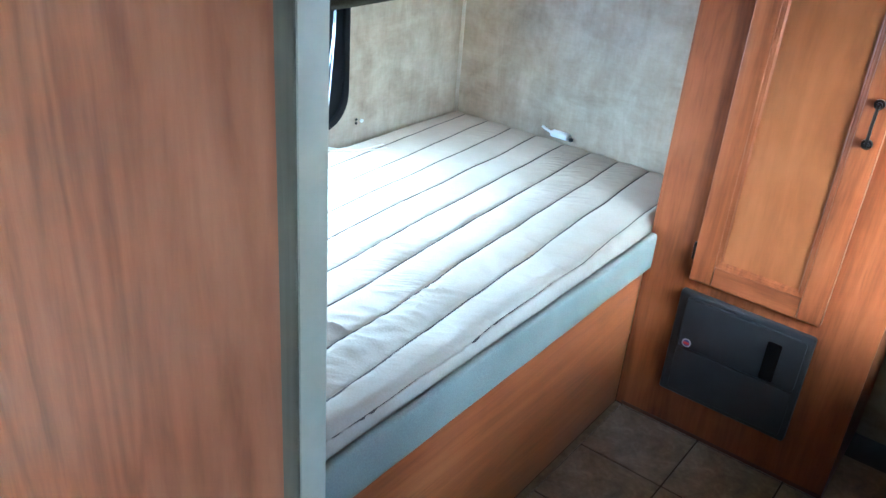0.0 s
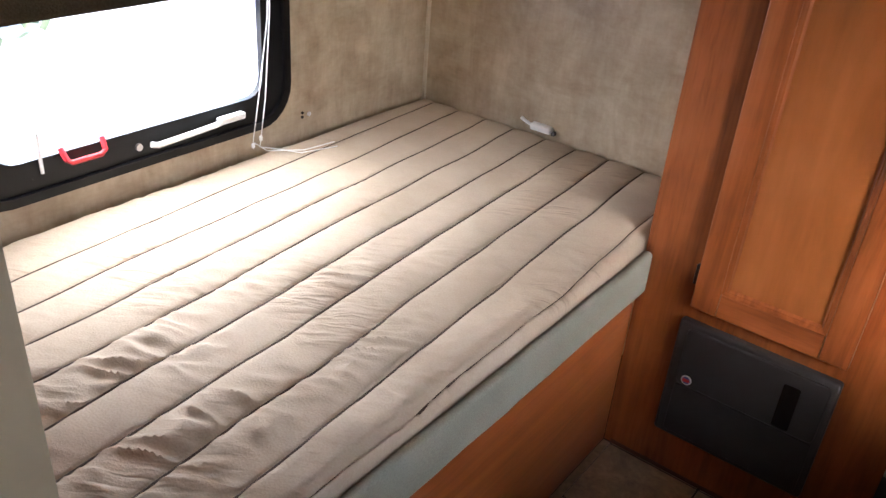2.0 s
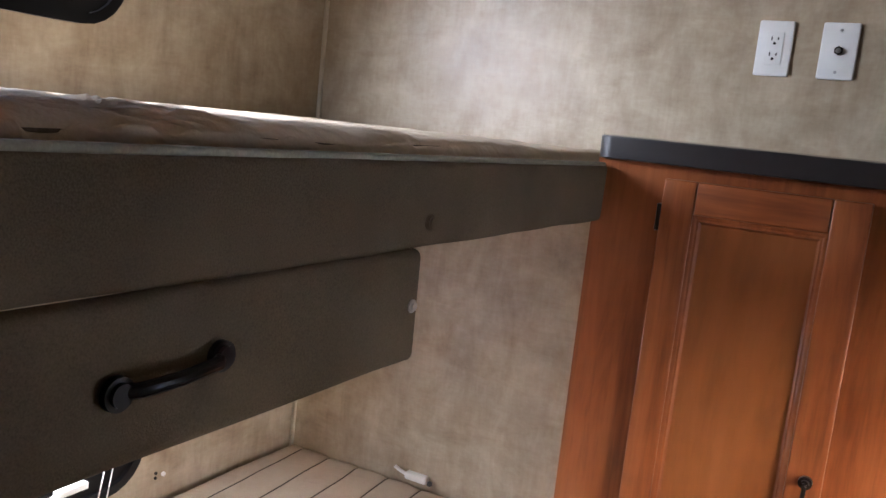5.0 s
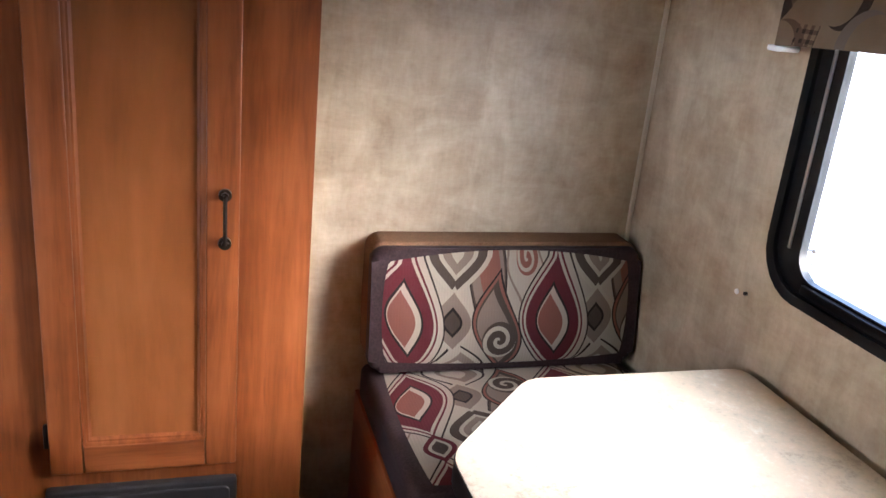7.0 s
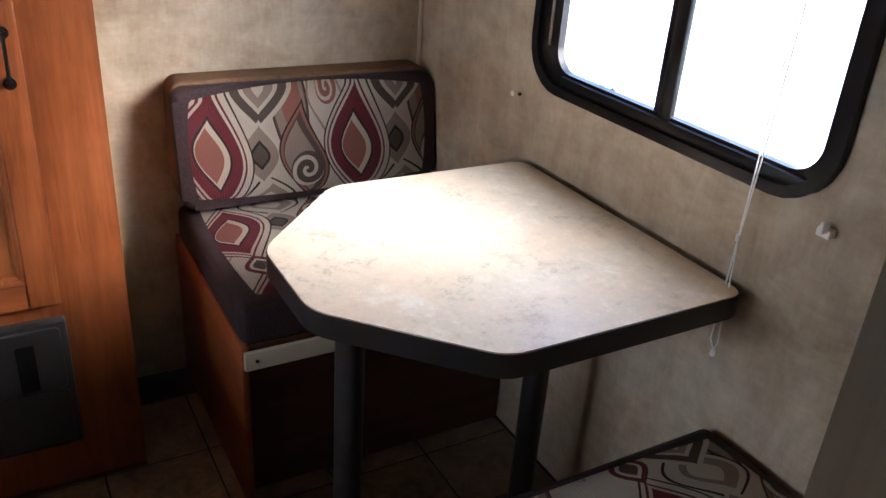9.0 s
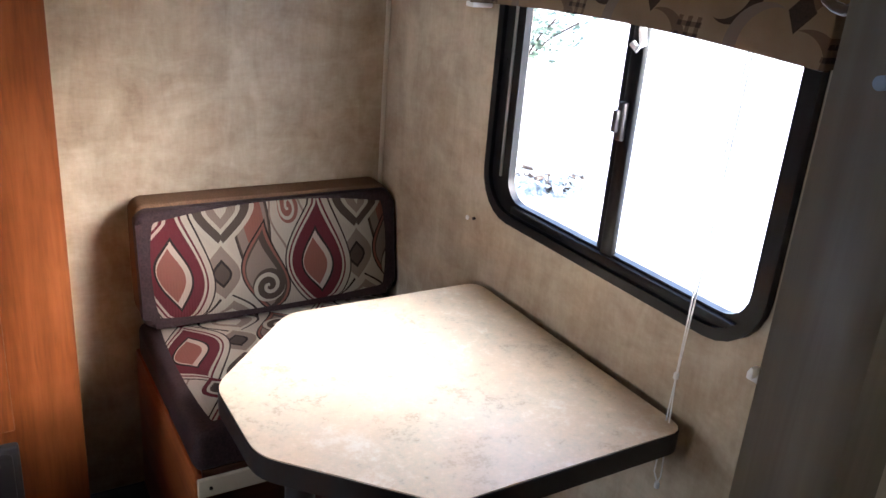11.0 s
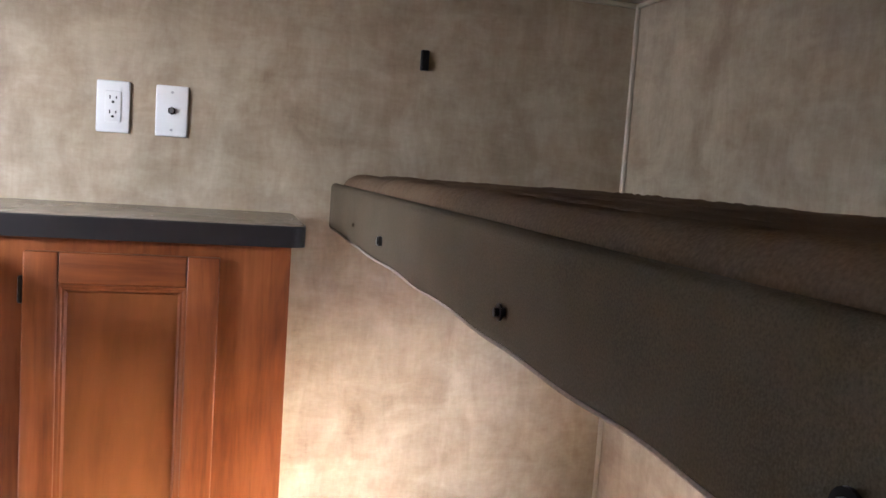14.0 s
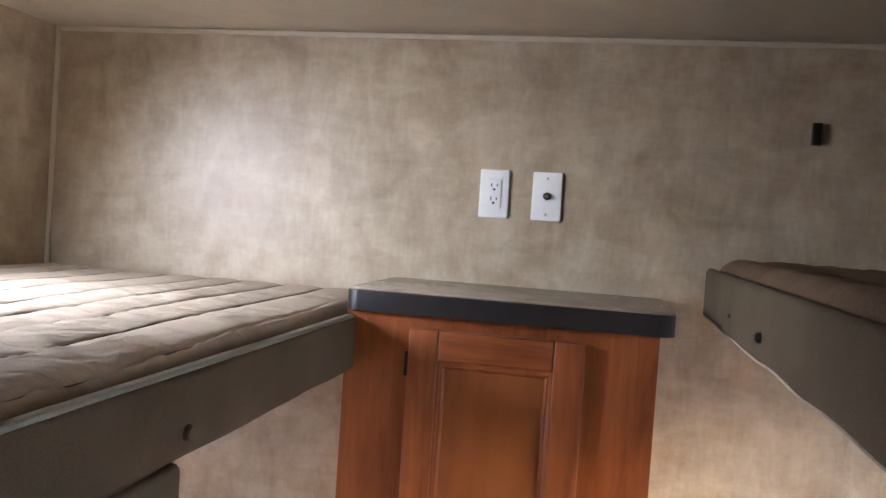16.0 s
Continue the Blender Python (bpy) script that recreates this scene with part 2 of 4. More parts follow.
def mat_laminate():
    t = Tree("cream_stone_laminate", 0.36, spec=0.5)
    a, b, c = t.noise(7, 5, 0.65), t.noise(38, 4, 0.7), t.noise(170, 2, 0.6)
    f = t.math("ADD", t.math("MULTIPLY", a, 0.45), t.math("ADD", t.math("MULTIPLY", b, 0.4), t.math("MULTIPLY", c, 0.15)))
    col = t.ramp(f, [(0.38, (0.42, 0.34, 0.235)), (0.46, (0.60, 0.52, 0.385)), (0.53, (0.67, 0.55, 0.40)), (0.62, (0.76, 0.70, 0.58))])
    t.color(t.mix(t.ramp(t.noise(6, 3, 0.6), [(0.45, (0, 0, 0)), (0.65, (0.4, 0.4, 0.4))]), col, (0.70, 0.50, 0.33)))
    t.rough(t.math("ADD", 0.31, t.math("MULTIPLY", b, 0.12)))
    t.bump(c, 0.08, 0.0008)
    return t.mat


def mat_tile():
    t = Tree("brown_stone_tile", 0.42, spec=0.4)
    a, b = t.noise(9, 6, 0.68, distort=0.8), t.noise(55, 4, 0.6)
    f = t.math("ADD", t.math("MULTIPLY", a, 0.7), t.math("MULTIPLY", b, 0.3))
    col = t.ramp(f, [(0.36, (0.11, 0.078, 0.052)), (0.5, (0.22, 0.158, 0.104)), (0.64, (0.35, 0.265, 0.18))])
    t.color(t.mix(t.math("MULTIPLY", t.random(), 0.35), col, (0.19, 0.12, 0.075)))
    t.rough(t.math("ADD", 0.34, t.math("MULTIPLY", b, 0.2)))
    t.bump(f, 0.2, 0.002)
    return t.mat


def mat_glass():
    t = Tree("window_glass", 0.0)
    t.color((0.95, 0.97, 0.97))
    t.b.inputs["Transmission Weight"].default_value = 1.0
    t.b.inputs["IOR"].default_value = 1.05
    return t.mat


def mat_ground():
    t = Tree("pale_gravel", 0.95, spec=0.2)
    a, b = t.noise(0.6, 5, 0.6), t.noise(14, 5, 0.7)
    f = t.math("ADD", t.math("MULTIPLY", a, 0.5), t.math("MULTIPLY", b, 0.5))
    t.color(t.ramp(f, [(0.34, (0.36, 0.34, 0.31)), (0.46, (0.62, 0.61, 0.59)), (0.58, (0.80, 0.80, 0.80))]))
    t.bump(b, 0.6, 0.03)
    return t.mat


M_WALL = mat_wallpaper()
M_WOOD = mat_wood("cherry_cabinet_wood", (0.088, 0.022, 0.0055), (0.178, 0.049, 0.012), (0.255, 0.082, 0.0225))
M_WOODX = mat_wood("cherry_cabinet_wood_crosswise", (0.088, 0.022, 0.0055), (0.178, 0.049, 0.012), (0.255, 0.082, 0.0225), (1.1, 14, 14))
M_PANELWOOD = mat_wood("cherry_veneer", (0.130, 0.039, 0.0095), (0.182, 0.058, 0.014), (0.232, 0.080, 0.0215), (6, 6, 1.0), 0.38, 0.02, 0.15)
M_BASEWOOD = mat_wood("cherry_base_panel", (0.15, 0.040, 0.011), (0.25, 0.070, 0.019), (0.33, 0.108, 0.033), (14, 1.1, 14))
M_PARTWOOD = mat_wood("reddish_wood_panelling", (0.26, 0.080, 0.031), (0.40, 0.138, 0.056), (0.51, 0.20, 0.090), (9, 9, 1.3), 0.33, 0.045, 0.08)
M_DARKWOOD = mat_wood("brown_bench_front", (0.045, 0.018, 0.010), (0.075, 0.030, 0.016), (0.11, 0.045, 0.024), (1.1, 14, 14))
M_PLY = mat_wood("pale_plywood", (0.42, 0.29, 0.15), (0.55, 0.40, 0.22), (0.64, 0.49, 0.30), (1.3, 12, 12), 0.6)
M_FASCIA = mat_fabric("taupe_carpet_fabric", (0.074, 0.055, 0.033), (0.116, 0.090, 0.057), 560, 0.98, 0.25)
M_RAIL = mat_fabric("grey_green_vinyl", (0.20, 0.198, 0.155), (0.27, 0.266, 0.215), 300, 0.6, 0.2)
M_QUILT = mat_quilt()
M_QUILTEDGE = mat_fabric("tan_ticking_side", (0.30, 0.24, 0.185), (0.40, 0.33, 0.26), 260, 0.9, 0.3)
M_SEAM = mat_fabric("dark_stitching", (0.07, 0.055, 0.042), (0.13, 0.10, 0.08), 500, 0.9, 0.3)
M_PRINT = mat_print("burgundy_ogee_print")
M_VALANCE = mat_valance()
M_BUNKCOVER = mat_fabric("brown_quilted_suede", (0.105, 0.066, 0.037), (0.175, 0.115, 0.068), 300, 0.9, 0.15)
M_SUEDE = mat_fabric("brown_suede", (0.10, 0.058, 0.032), (0.19, 0.115, 0.066), 300, 0.9, 0.3)
M_PIPING = mat_fabric("dark_plum_vinyl", (0.022, 0.014, 0.015), (0.045, 0.028, 0.028), 200, 0.5, 0.15)
M_EDGE = mat_plain("dark_brown_edge_band", (0.011, 0.0085, 0.008), 0.4)
M_TOP = mat_plain("taupe_laminate_top", (0.27, 0.225, 0.165), 0.25)
M_TABLE = mat_laminate()
M_TILE = mat_tile()
M_GROUT = mat_plain("dark_grout", (0.035, 0.028, 0.022), 0.8)
M_BLACK = mat_plain("black_plastic", (0.005, 0.005, 0.0056), 0.3)
M_BLACK.node_tree.nodes["Principled BSDF"].inputs["Specular IOR Level"].default_value = 0.22
M_SLOT = mat_plain("gloss_black_plastic", (0.004, 0.004, 0.004), 0.15)
M_PANEL = mat_plain("charcoal_plastic", (0.022, 0.020, 0.020), 0.42)
M_BRONZE = mat_plain("oil_rubbed_bronze", (0.018, 0.014, 0.012), 0.35, 0.6)
M_STEEL = mat_plain("brushed_steel", (0.45, 0.45, 0.45), 0.3, 0.9)
M_LEG = mat_plain("grey_metal_tube", (0.07, 0.066, 0.062), 0.32, 0.7)
M_WHITE = mat_plain("white_plastic", (0.78, 0.78, 0.76), 0.35, 0.0, 0.03)
M_LEDGER = mat_plain("white_painted_batten", (0.72, 0.72, 0.72), 0.5, 0.0, 0.05)
M_RED = mat_plain("red_plastic", (0.62, 0.03, 0.04), 0.4)
M_BLUE = mat_plain("blue_sticker", (0.08, 0.11, 0.3), 0.4)
M_TRIM = mat_plain("beige_vinyl_trim", (0.50, 0.435, 0.31), 0.45, 0.0, 0.06)
# taupe for the left lip; also beige trim with its shade mixed in
M_TRIMDARK = mat_wood("taupe_and_shaded_trim", (0.12, 0.095, 0.062), (0.17, 0.14, 0.096), (0.22, 0.185, 0.13), (16, 16, 0.6), 0.5)
M_PALEBLUE = mat_plain("pale_blue_plastic", (0.22, 0.29, 0.36), 0.5)
M_CREAM = mat_plain("cream_corner_bead", (0.52, 0.46, 0.35), 0.5, 0.0, 0.06)
M_CEIL = mat_plain("cream_ceiling_panel", (0.43, 0.375, 0.29), 0.6, 0.0, 0.05)
M_CORD = mat_plain("white_cord", (0.75, 0.75, 0.72), 0.6)
M_GLASS = mat_glass()
M_GROUND = mat_ground()
M_SKIN = mat_plain("white_outer_skin", (0.7, 0.7, 0.7), 0.4)
M_LEAF = mat_plain("shrub_leaf", (0.10, 0.13, 0.075), 0.6, 0.0, 0.4)
M_FROST = mat_plain("frosted_shrub_leaf", (0.42, 0.44, 0.43), 0.8, 0.0, 0.2)
M_BARK = mat_plain("shrub_bark", (0.09, 0.065, 0.045), 0.9, 0.0, 0.3)


# ---- builders ----
def mesh_object(name, bm, material, smooth=True):
    me = bpy.data.meshes.new(name)
    bm.to_mesh(me)
    bm.free()
    me.materials.append(material)
    if smooth:
        me.shade_smooth()
        me.set_sharp_from_angle(angle=radians(35))
    return new(name, me)


def part(name, bm, material, parent, label=""):
    """One mesh under a thing or a part; its coordinates stay those of the room."""
    ob = mesh_object(name, bm, material)
    m = Matrix.Identity(4)
    up = parent
    while up is not None:
        m = up.matrix_basis.inverted() @ m if up.type == "EMPTY" else m
        up = up.parent
    ob.parent = parent
    ob.matrix_parent_inverse = m if parent.type == "EMPTY" else Matrix.Identity(4)
    if label:
        ob["label"] = label
    return ob


def thing(name, at, label, category, group="", kind=""):
    ob = new(name)
    ob.empty_display_size = 0.05
    ob.location = at
    return tagged(ob, label, category, group, kind)


def solid(name, bm, material, label, category, group="", kind=""):
    return tagged(mesh_object(name, bm, material), label, category, group, kind)


def box(x0, x1, y0, y1, z0, z1, bevel=0.0, seg=2, bm=None):
    """A box with bevelled edges, added to bm or to a new one."""
    tmp = bmesh.new()
    bmesh.ops.create_cube(tmp, size=1.0)
    m = Matrix.Translation(((x0 + x1) / 2, (y0 + y1) / 2, (z0 + z1) / 2)) @ Matrix.Diagonal((abs(x1 - x0), abs(y1 - y0), abs(z1 - z0), 1))
    bmesh.ops.transform(tmp, matrix=m, verts=tmp.verts)
    if bevel:
        bmesh.ops.bevel(tmp, geom=tmp.edges[:], offset=bevel, segments=seg, profile=0.5, affect="EDGES")
    if bm is None:
        return tmp
    return merge(bm, tmp)


def merge(bm, other):
    me = bpy.data.meshes.new("tmp")
    other.to_mesh(me)
    other.free()
    bm.from_mesh(me)
    bpy.data.meshes.remove(me)
    return bm


def rod(points, radius, sides=8, bm=None):
    """A tube along points."""
    bm = bm or bmesh.new()
    pts = [Vector(p) for p in points]
    rings = []
    for i, p in enumerate(pts):
        d = (pts[min(i + 1, len(pts) - 1)] - pts[max(i - 1, 0)]).normalized()
        side = d.cross(Vector((0, 0, 1)) if abs(d.z) < 0.9 else Vector((1, 0, 0))).normalized()
        up = side.cross(d)
        rings.append([bm.verts.new(p + (side * math.cos(k * math.tau / sides) + up * math.sin(k * math.tau / sides)) * radius) for k in range(sides)])
    for a, b in zip(rings, rings[1:]):
        for k in range(sides):
            bm.faces.new((a[k], a[(k + 1) % sides], b[(k + 1) % sides], b[k]))
    bm.faces.new(rings[0][::-1])
    bm.faces.new(rings[-1])
    bmesh.ops.recalc_face_normals(bm, faces=bm.faces[:])
    return bm


def disc(center, axis, radius, depth, sides=20, bevel=0.0):
    """A short cylinder centred at its middle, along axis."""
    bm = bmesh.new()
    bmesh.ops.create_cone(bm, cap_ends=True, segments=sides, radius1=radius, radius2=radius, depth=depth)
    if bevel:
        rim = [e for e in bm.edges if abs(e.verts[0].co.z - e.verts[1].co.z) < 1e-6]
        bmesh.ops.bevel(bm, geom=rim, offset=bevel, segments=2, affect="EDGES")
    turn = Vector((0, 0, 1)).rotation_difference(Vector(axis)).to_matrix().to_4x4()
    bmesh.ops.transform(bm, matrix=Matrix.Translation(center) @ turn, verts=bm.verts)
    return bm


def round_loop(u0, u1, v0, v1, r, n=7):
    """Points of a rounded rectangle, anticlockwise."""
    out = []
    for cu, cv, a0 in ((u1 - r, v1 - r, 0), (u0 + r, v1 - r, 90), (u0 + r, v0 + r, 180), (u1 - r, v0 + r, 270)):
        for k in range(n):
            a = radians(a0 + 90 * k / (n - 1))
            out.append((cu + r * math.cos(a), cv + r * math.sin(a)))
    return out


def ring(outer, inner, lo, hi, place):
    """A frame between two loops of equally many points, from depth lo to hi; place(u, v, d) gives the room point."""
    bm = bmesh.new()
    v = [[bm.verts.new(place(u, w, d)) for u, w in loop] for loop, d in ((outer, lo), (outer, hi), (inner, hi), (inner, lo))]
    n = len(outer)
    for a in range(4):
        b = (a + 1) % 4
        for k in range(n):
            bm.faces.new((v[a][k], v[a][(k + 1) % n], v[b][(k + 1) % n], v[b][k]))
    bmesh.ops.recalc_face_normals(bm, faces=bm.faces[:])
    return bm


def plate(loop, lo, hi, place, bevel=0.0):
    """A slab of the loop's outline, from depth lo to hi."""
    bm = bmesh.new()
    a = [bm.verts.new(place(u, w, lo)) for u, w in loop]
    b = [bm.verts.new(place(u, w, hi)) for u, w in loop]
    n = len(loop)
    bm.faces.new(a[::-1])
    top = bm.faces.new(b)
    for k in range(n):
        bm.faces.new((a[k], a[(k + 1) % n], b[(k + 1) % n], b[k]))
    if bevel:
        bmesh.ops.bevel(bm, geom=list(top.edges), offset=bevel, segments=3, profile=0.5, affect="EDGES")
    bmesh.ops.recalc_face_normals(bm, faces=bm.faces[:])
    return bm


def on_x(x, out):
    """Places depth on a wall of constant x; out is +1 or -1, the way into the room."""
    return lambda u, v, d: (x + out * d, u, v)


def on_y(y, out):
    return lambda u, v, d: (u, y + out * d, v)


def on_z(z):
    return lambda u, v, d: (u, v, z + d)


def wall_with_holes(u0, u1, v0, v1, holes, lo, hi, place):
    """A thick wall with rectangular openings: strips round each opening. Openings are in order along u and do not overlap in u unless stacked."""
    us = sorted({u0, u1, *[h[0] for h in holes], *[h[1] for h in holes]})
    bm = bmesh.new()
    for a, b in zip(us, us[1:]):
        cuts = sorted((h[2], h[3]) for h in holes if h[0] <= a and h[1] >= b)
        z = v0
        for c, d in cuts + [(v1, v1)]:
            if c > z:
                pts = [place(u, v, w) for u in (a, b) for v in (z, c) for w in (lo, hi)]
                xs, ys, zs = zip(*pts)
                box(min(xs), max(xs), min(ys), max(ys), min(zs), max(zs), bm=bm)
            z = d
    bmesh.ops.remove_doubles(bm, verts=bm.verts, dist=1e-5)
    return bm


# ---- the shell ----
def hole(w, inset=0.035):
    return (w[0] + inset, w[1] - inset, w[2] + inset, w[3] - inset)


solid("wall_left", wall_with_holes(YF, 0, 0, ZC, [hole(LOW_L), hole(UP_L)], 0, -WT, on_x(XL, 1)), M_WALL,
      "mottled beige wallpaper over the bunk side wall", "wall", kind="structure")
solid("wall_right", wall_with_holes(YF, 0, 0, ZC, [hole(FRONT_R), hole(DIN)], 0, -WT, on_x(XR, -1)), M_WALL,
      "mottled beige wallpaper over the dinette side wall", "wall", kind="structure")
solid("wall_back", box(XL - WT, XR + WT, 0, WT, 0, ZC), M_WALL, "mottled beige wallpaper on the end wall", "wall", kind="structure")
solid("wall_front", box(XL - WT, XR + WT, YF - WT, YF, 0, ZC), M_WALL, "plain beige wall closing the front", "wall", kind="structure")
solid("ceiling", box(XL - WT, XR + WT, YF - WT, WT, ZC, ZC + 0.06), M_CEIL, "smooth cream ceiling panel", "ceiling", kind="structure")
floor = solid("floor", box(XL - WT, XR + WT, YF - WT, WT, -0.08, -0.004), M_GROUT, "dark grout under brown stone-look floor tiles", "floor", kind="structure")

# partition between bunk room and the front of the trailer
pl = solid("partition_left", box(XL, 0.231, YP - PT, YP, 0, ZC), M_PARTWOOD, "reddish brown wood panelling on a partition", "wall", kind="structure")
solid("partition_left_trim", box(0.231, 0.24, YP - PT - 0.002, YP + 0.002, 0, ZC, 0.004), M_TRIM, "smooth beige vinyl trim on the partition's edge", "trim", kind="structure")
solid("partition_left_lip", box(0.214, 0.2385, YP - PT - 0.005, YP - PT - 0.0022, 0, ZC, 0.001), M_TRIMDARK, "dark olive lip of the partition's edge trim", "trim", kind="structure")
solid("partition_right", box(0.80, XR, YP - 0.05, YP - 0.01, 0, ZC), M_WALL, "beige papered partition beside the dinette", "wall", kind="structure")
# beige edge trim, its shade put into a darker colour
tr = bmesh.new()
box(0.757, 0.80, YP - 0.056, YP - 0.004, 0, ZC, 0.006, bm=tr)
solid("partition_right_trim", tr, M_TRIMDARK, "beige vinyl trim on the edge of the dinette partition, coloured dark as in shade", "trim", kind="structure")

# corner beads and ceiling bead
solid("corner_bead_left", box(XL + 0.001, XL + 0.012, -0.012, -0.001, 0, ZC - 0.001, 0.003), M_CREAM, "thin cream bead in the wall corner", "trim", kind="structure")
solid("corner_bead_right", box(XR - 0.012, XR - 0.001, -0.012, -0.001, 0, ZC - 0.001, 0.003), M_CREAM, "thin cream bead in the wall corner", "trim", kind="structure")
solid("ceiling_bead", box(XL + 0.013, XR - 0.013, -0.011, -0.001, ZC - 0.013, ZC - 0.001, 0.003), M_CREAM, "thin cream bead along the ceiling", "trim", kind="structure")
solid("ceiling_bead_right", box(XR - 0.011, XR - 0.001, YP, -0.013, ZC - 0.013, ZC - 0.001, 0.003), M_CREAM, "thin cream bead along the ceiling", "trim", kind="structure")


# ---- windows ----
def rv_window(name, w, x, out, label, slider=None, wide=0.085, thin=None):
    """Black rounded trailer window in a wall of constant x. w: y0, y1, z0, z1 of the outer frame; slider: y of the meeting rail."""
    ob = thing(name, (x, (w[0] + w[1]) / 2, w[2]), label, "window", kind="structure")
    pl_ = on_x(x, out)
    y0, y1, z0, z1 = w
    t0 = thin if thin else wide
    part("window_frame", ring(round_loop(y0, y1, z0, z1, 0.105), round_loop(y0 + 0.02, y1 - 0.02, z0 + 0.02, z1 - 0.02, 0.09), -0.01, 0.016, pl_), M_BLACK, ob)
    part("inner_frame", ring(round_loop(y0 + 0.018, y1 - 0.018, z0 + 0.018, z1 - 0.018, 0.092), round_loop(y0 + t0, y1 - wide, z0 + 0.05 if slider else z0 + wide, z1 - 0.05, 0.05), -0.012, 0.006, pl_), M_BLACK, ob)
    part("pane", plate(round_loop(y0 + 0.015, y1 - 0.015, z0 + 0.015, z1 - 0.015, 0.09), -0.010, -0.006, pl_), M_GLASS, ob, "clear glass pane").visible_shadow = False
    return ob


win1 = rv_window("window_1", LOW_L, XL, 1, "black rounded trailer window beside the lower bunk")
pl_ = on_x(XL, 1)
# latch lever, red exit handle and catch on the lower frame
lv = rod([(XL + 0.022, -0.998, 0.717), (XL + 0.026, -0.983, 0.712), (XL + 0.026, -0.823, 0.718), (XL + 0.024, -0.768, 0.725)], 0.007, 8)
box(XL + 0.014, XL + 0.034, -0.813, -0.738, 0.716, 0.732, 0.003, bm=lv)
part("latch_lever", lv, M_WHITE, win1, "white plastic latch lever")
part("exit_handle", rod([(XL + 0.010, -1.198, 0.762), (XL + 0.024, -1.195, 0.738), (XL + 0.026, -1.185, 0.731), (XL + 0.026, -1.12, 0.731), (XL + 0.024, -1.108, 0.738), (XL + 0.010, -1.105, 0.762)], 0.006, 8), M_RED, win1, "red exit handle")
part("catch", rod([(XL + 0.016, -1.245, 0.722), (XL + 0.018, -1.245, 0.81)], 0.004, 8), M_WHITE, win1)
part("screw_head", disc((XL + 0.012, -1.022, 0.714), (1, 0, 0), 0.008, 0.006), M_STEEL, win1)
rv_window("window_2", UP_L, XL, 1, "black rounded trailer window beside the upper bunk", wide=0.05)
win3 = rv_window("window_3", DIN, XR, -1, "black rounded sliding window beside the dinette", slider=True, wide=0.085, thin=0.038)
part("meeting_rail", box(XR - 0.010, XR + 0.004, -0.985, -0.953, 0.962, 1.485, 0.004), M_BLACK, win3)
part("sash_stile", box(XR - 0.004, XR + 0.005, -0.953, -0.935, 0.962, 1.485, 0.003), M_BLACK, win3)
part("track", box(XR - 0.010, XR - 0.004, -0.604, -0.598, 1.02, 1.46, 0.001), M_STEEL, win3, "bright aluminium track")
latch = box(XR - 0.022, XR - 0.009, -0.973, -0.955, 1.19, 1.26, 0.004)
box(XR - 0.031, XR - 0.013, -0.966, -0.954, 1.205, 1.245, 0.003, bm=latch)
part("sash_latch", latch, M_LEG, win3, "grey sliding sash latch")
part("sill", box(XR - 0.014, XR - 0.002, -1.30, -0.66, 0.950, 0.968, 0.003), M_BLACK, win3)
rv_window("window_4", FRONT_R, XR, -1, "black rounded trailer window in the front half", wide=0.05)

# ---- outdoors ----
g = bmesh.new()
bmesh.ops.create_grid(g, x_segments=2, y_segments=2, size=900)
bmesh.ops.translate(g, verts=g.verts, vec=(0, 0, -0.95))
solid("ground", g, M_GROUND, "pale snow-dusted gravel yard reaching the horizon", "ground", kind="structure")


# ---- bunks ----
def wavy_board(x0, x1, y0, y1, z0, z1, sag=0.004, seed=0.0, cell=0.03):
    """A fabric-wrapped board running along y, with soft edges and a slightly uneven lower edge."""
    bm = bmesh.new()
    n = max(8, int((y1 - y0) / cell))
    prof = []
    r = 0.45 * (x1 - x0)
    for cx, cz, a0 in ((x1 - r, z1 - r, 0), (x0 + r, z1 - r, 90), (x0 + r, z0 + r, 180), (x1 - r, z0 + r, 270)):
        for k in range(4):
            a = radians(a0 + 30 * k)
            prof.append((cx + r * math.cos(a), cz + r * math.sin(a)))
    rows = []
    for i in range(n + 1):
        y = y0 + (y1 - y0) * i / n
        row = []
        for px, pz in prof:
            low = 1 - (pz - z0) / (z1 - z0)
            dz = sag * low * noise.noise((seed, y * 5.5, 0.3)) * 2
            dx = 0.0025 * noise.noise((seed + 3, y * 9, pz * 14))
            row.append(bm.verts.new((px + dx, y, pz + dz)))
        rows.append(row)
    m = len(prof)
    for a, b in zip(rows, rows[1:]):
        for k in range(m):
            bm.faces.new((a[k], a[(k + 1) % m], b[(k + 1) % m], b[k]))
    bm.faces.new(rows[0])
    bm.faces.new(rows[-1][::-1])
    bmesh.ops.recalc_face_normals(bm, faces=bm.faces[:])
    return bm


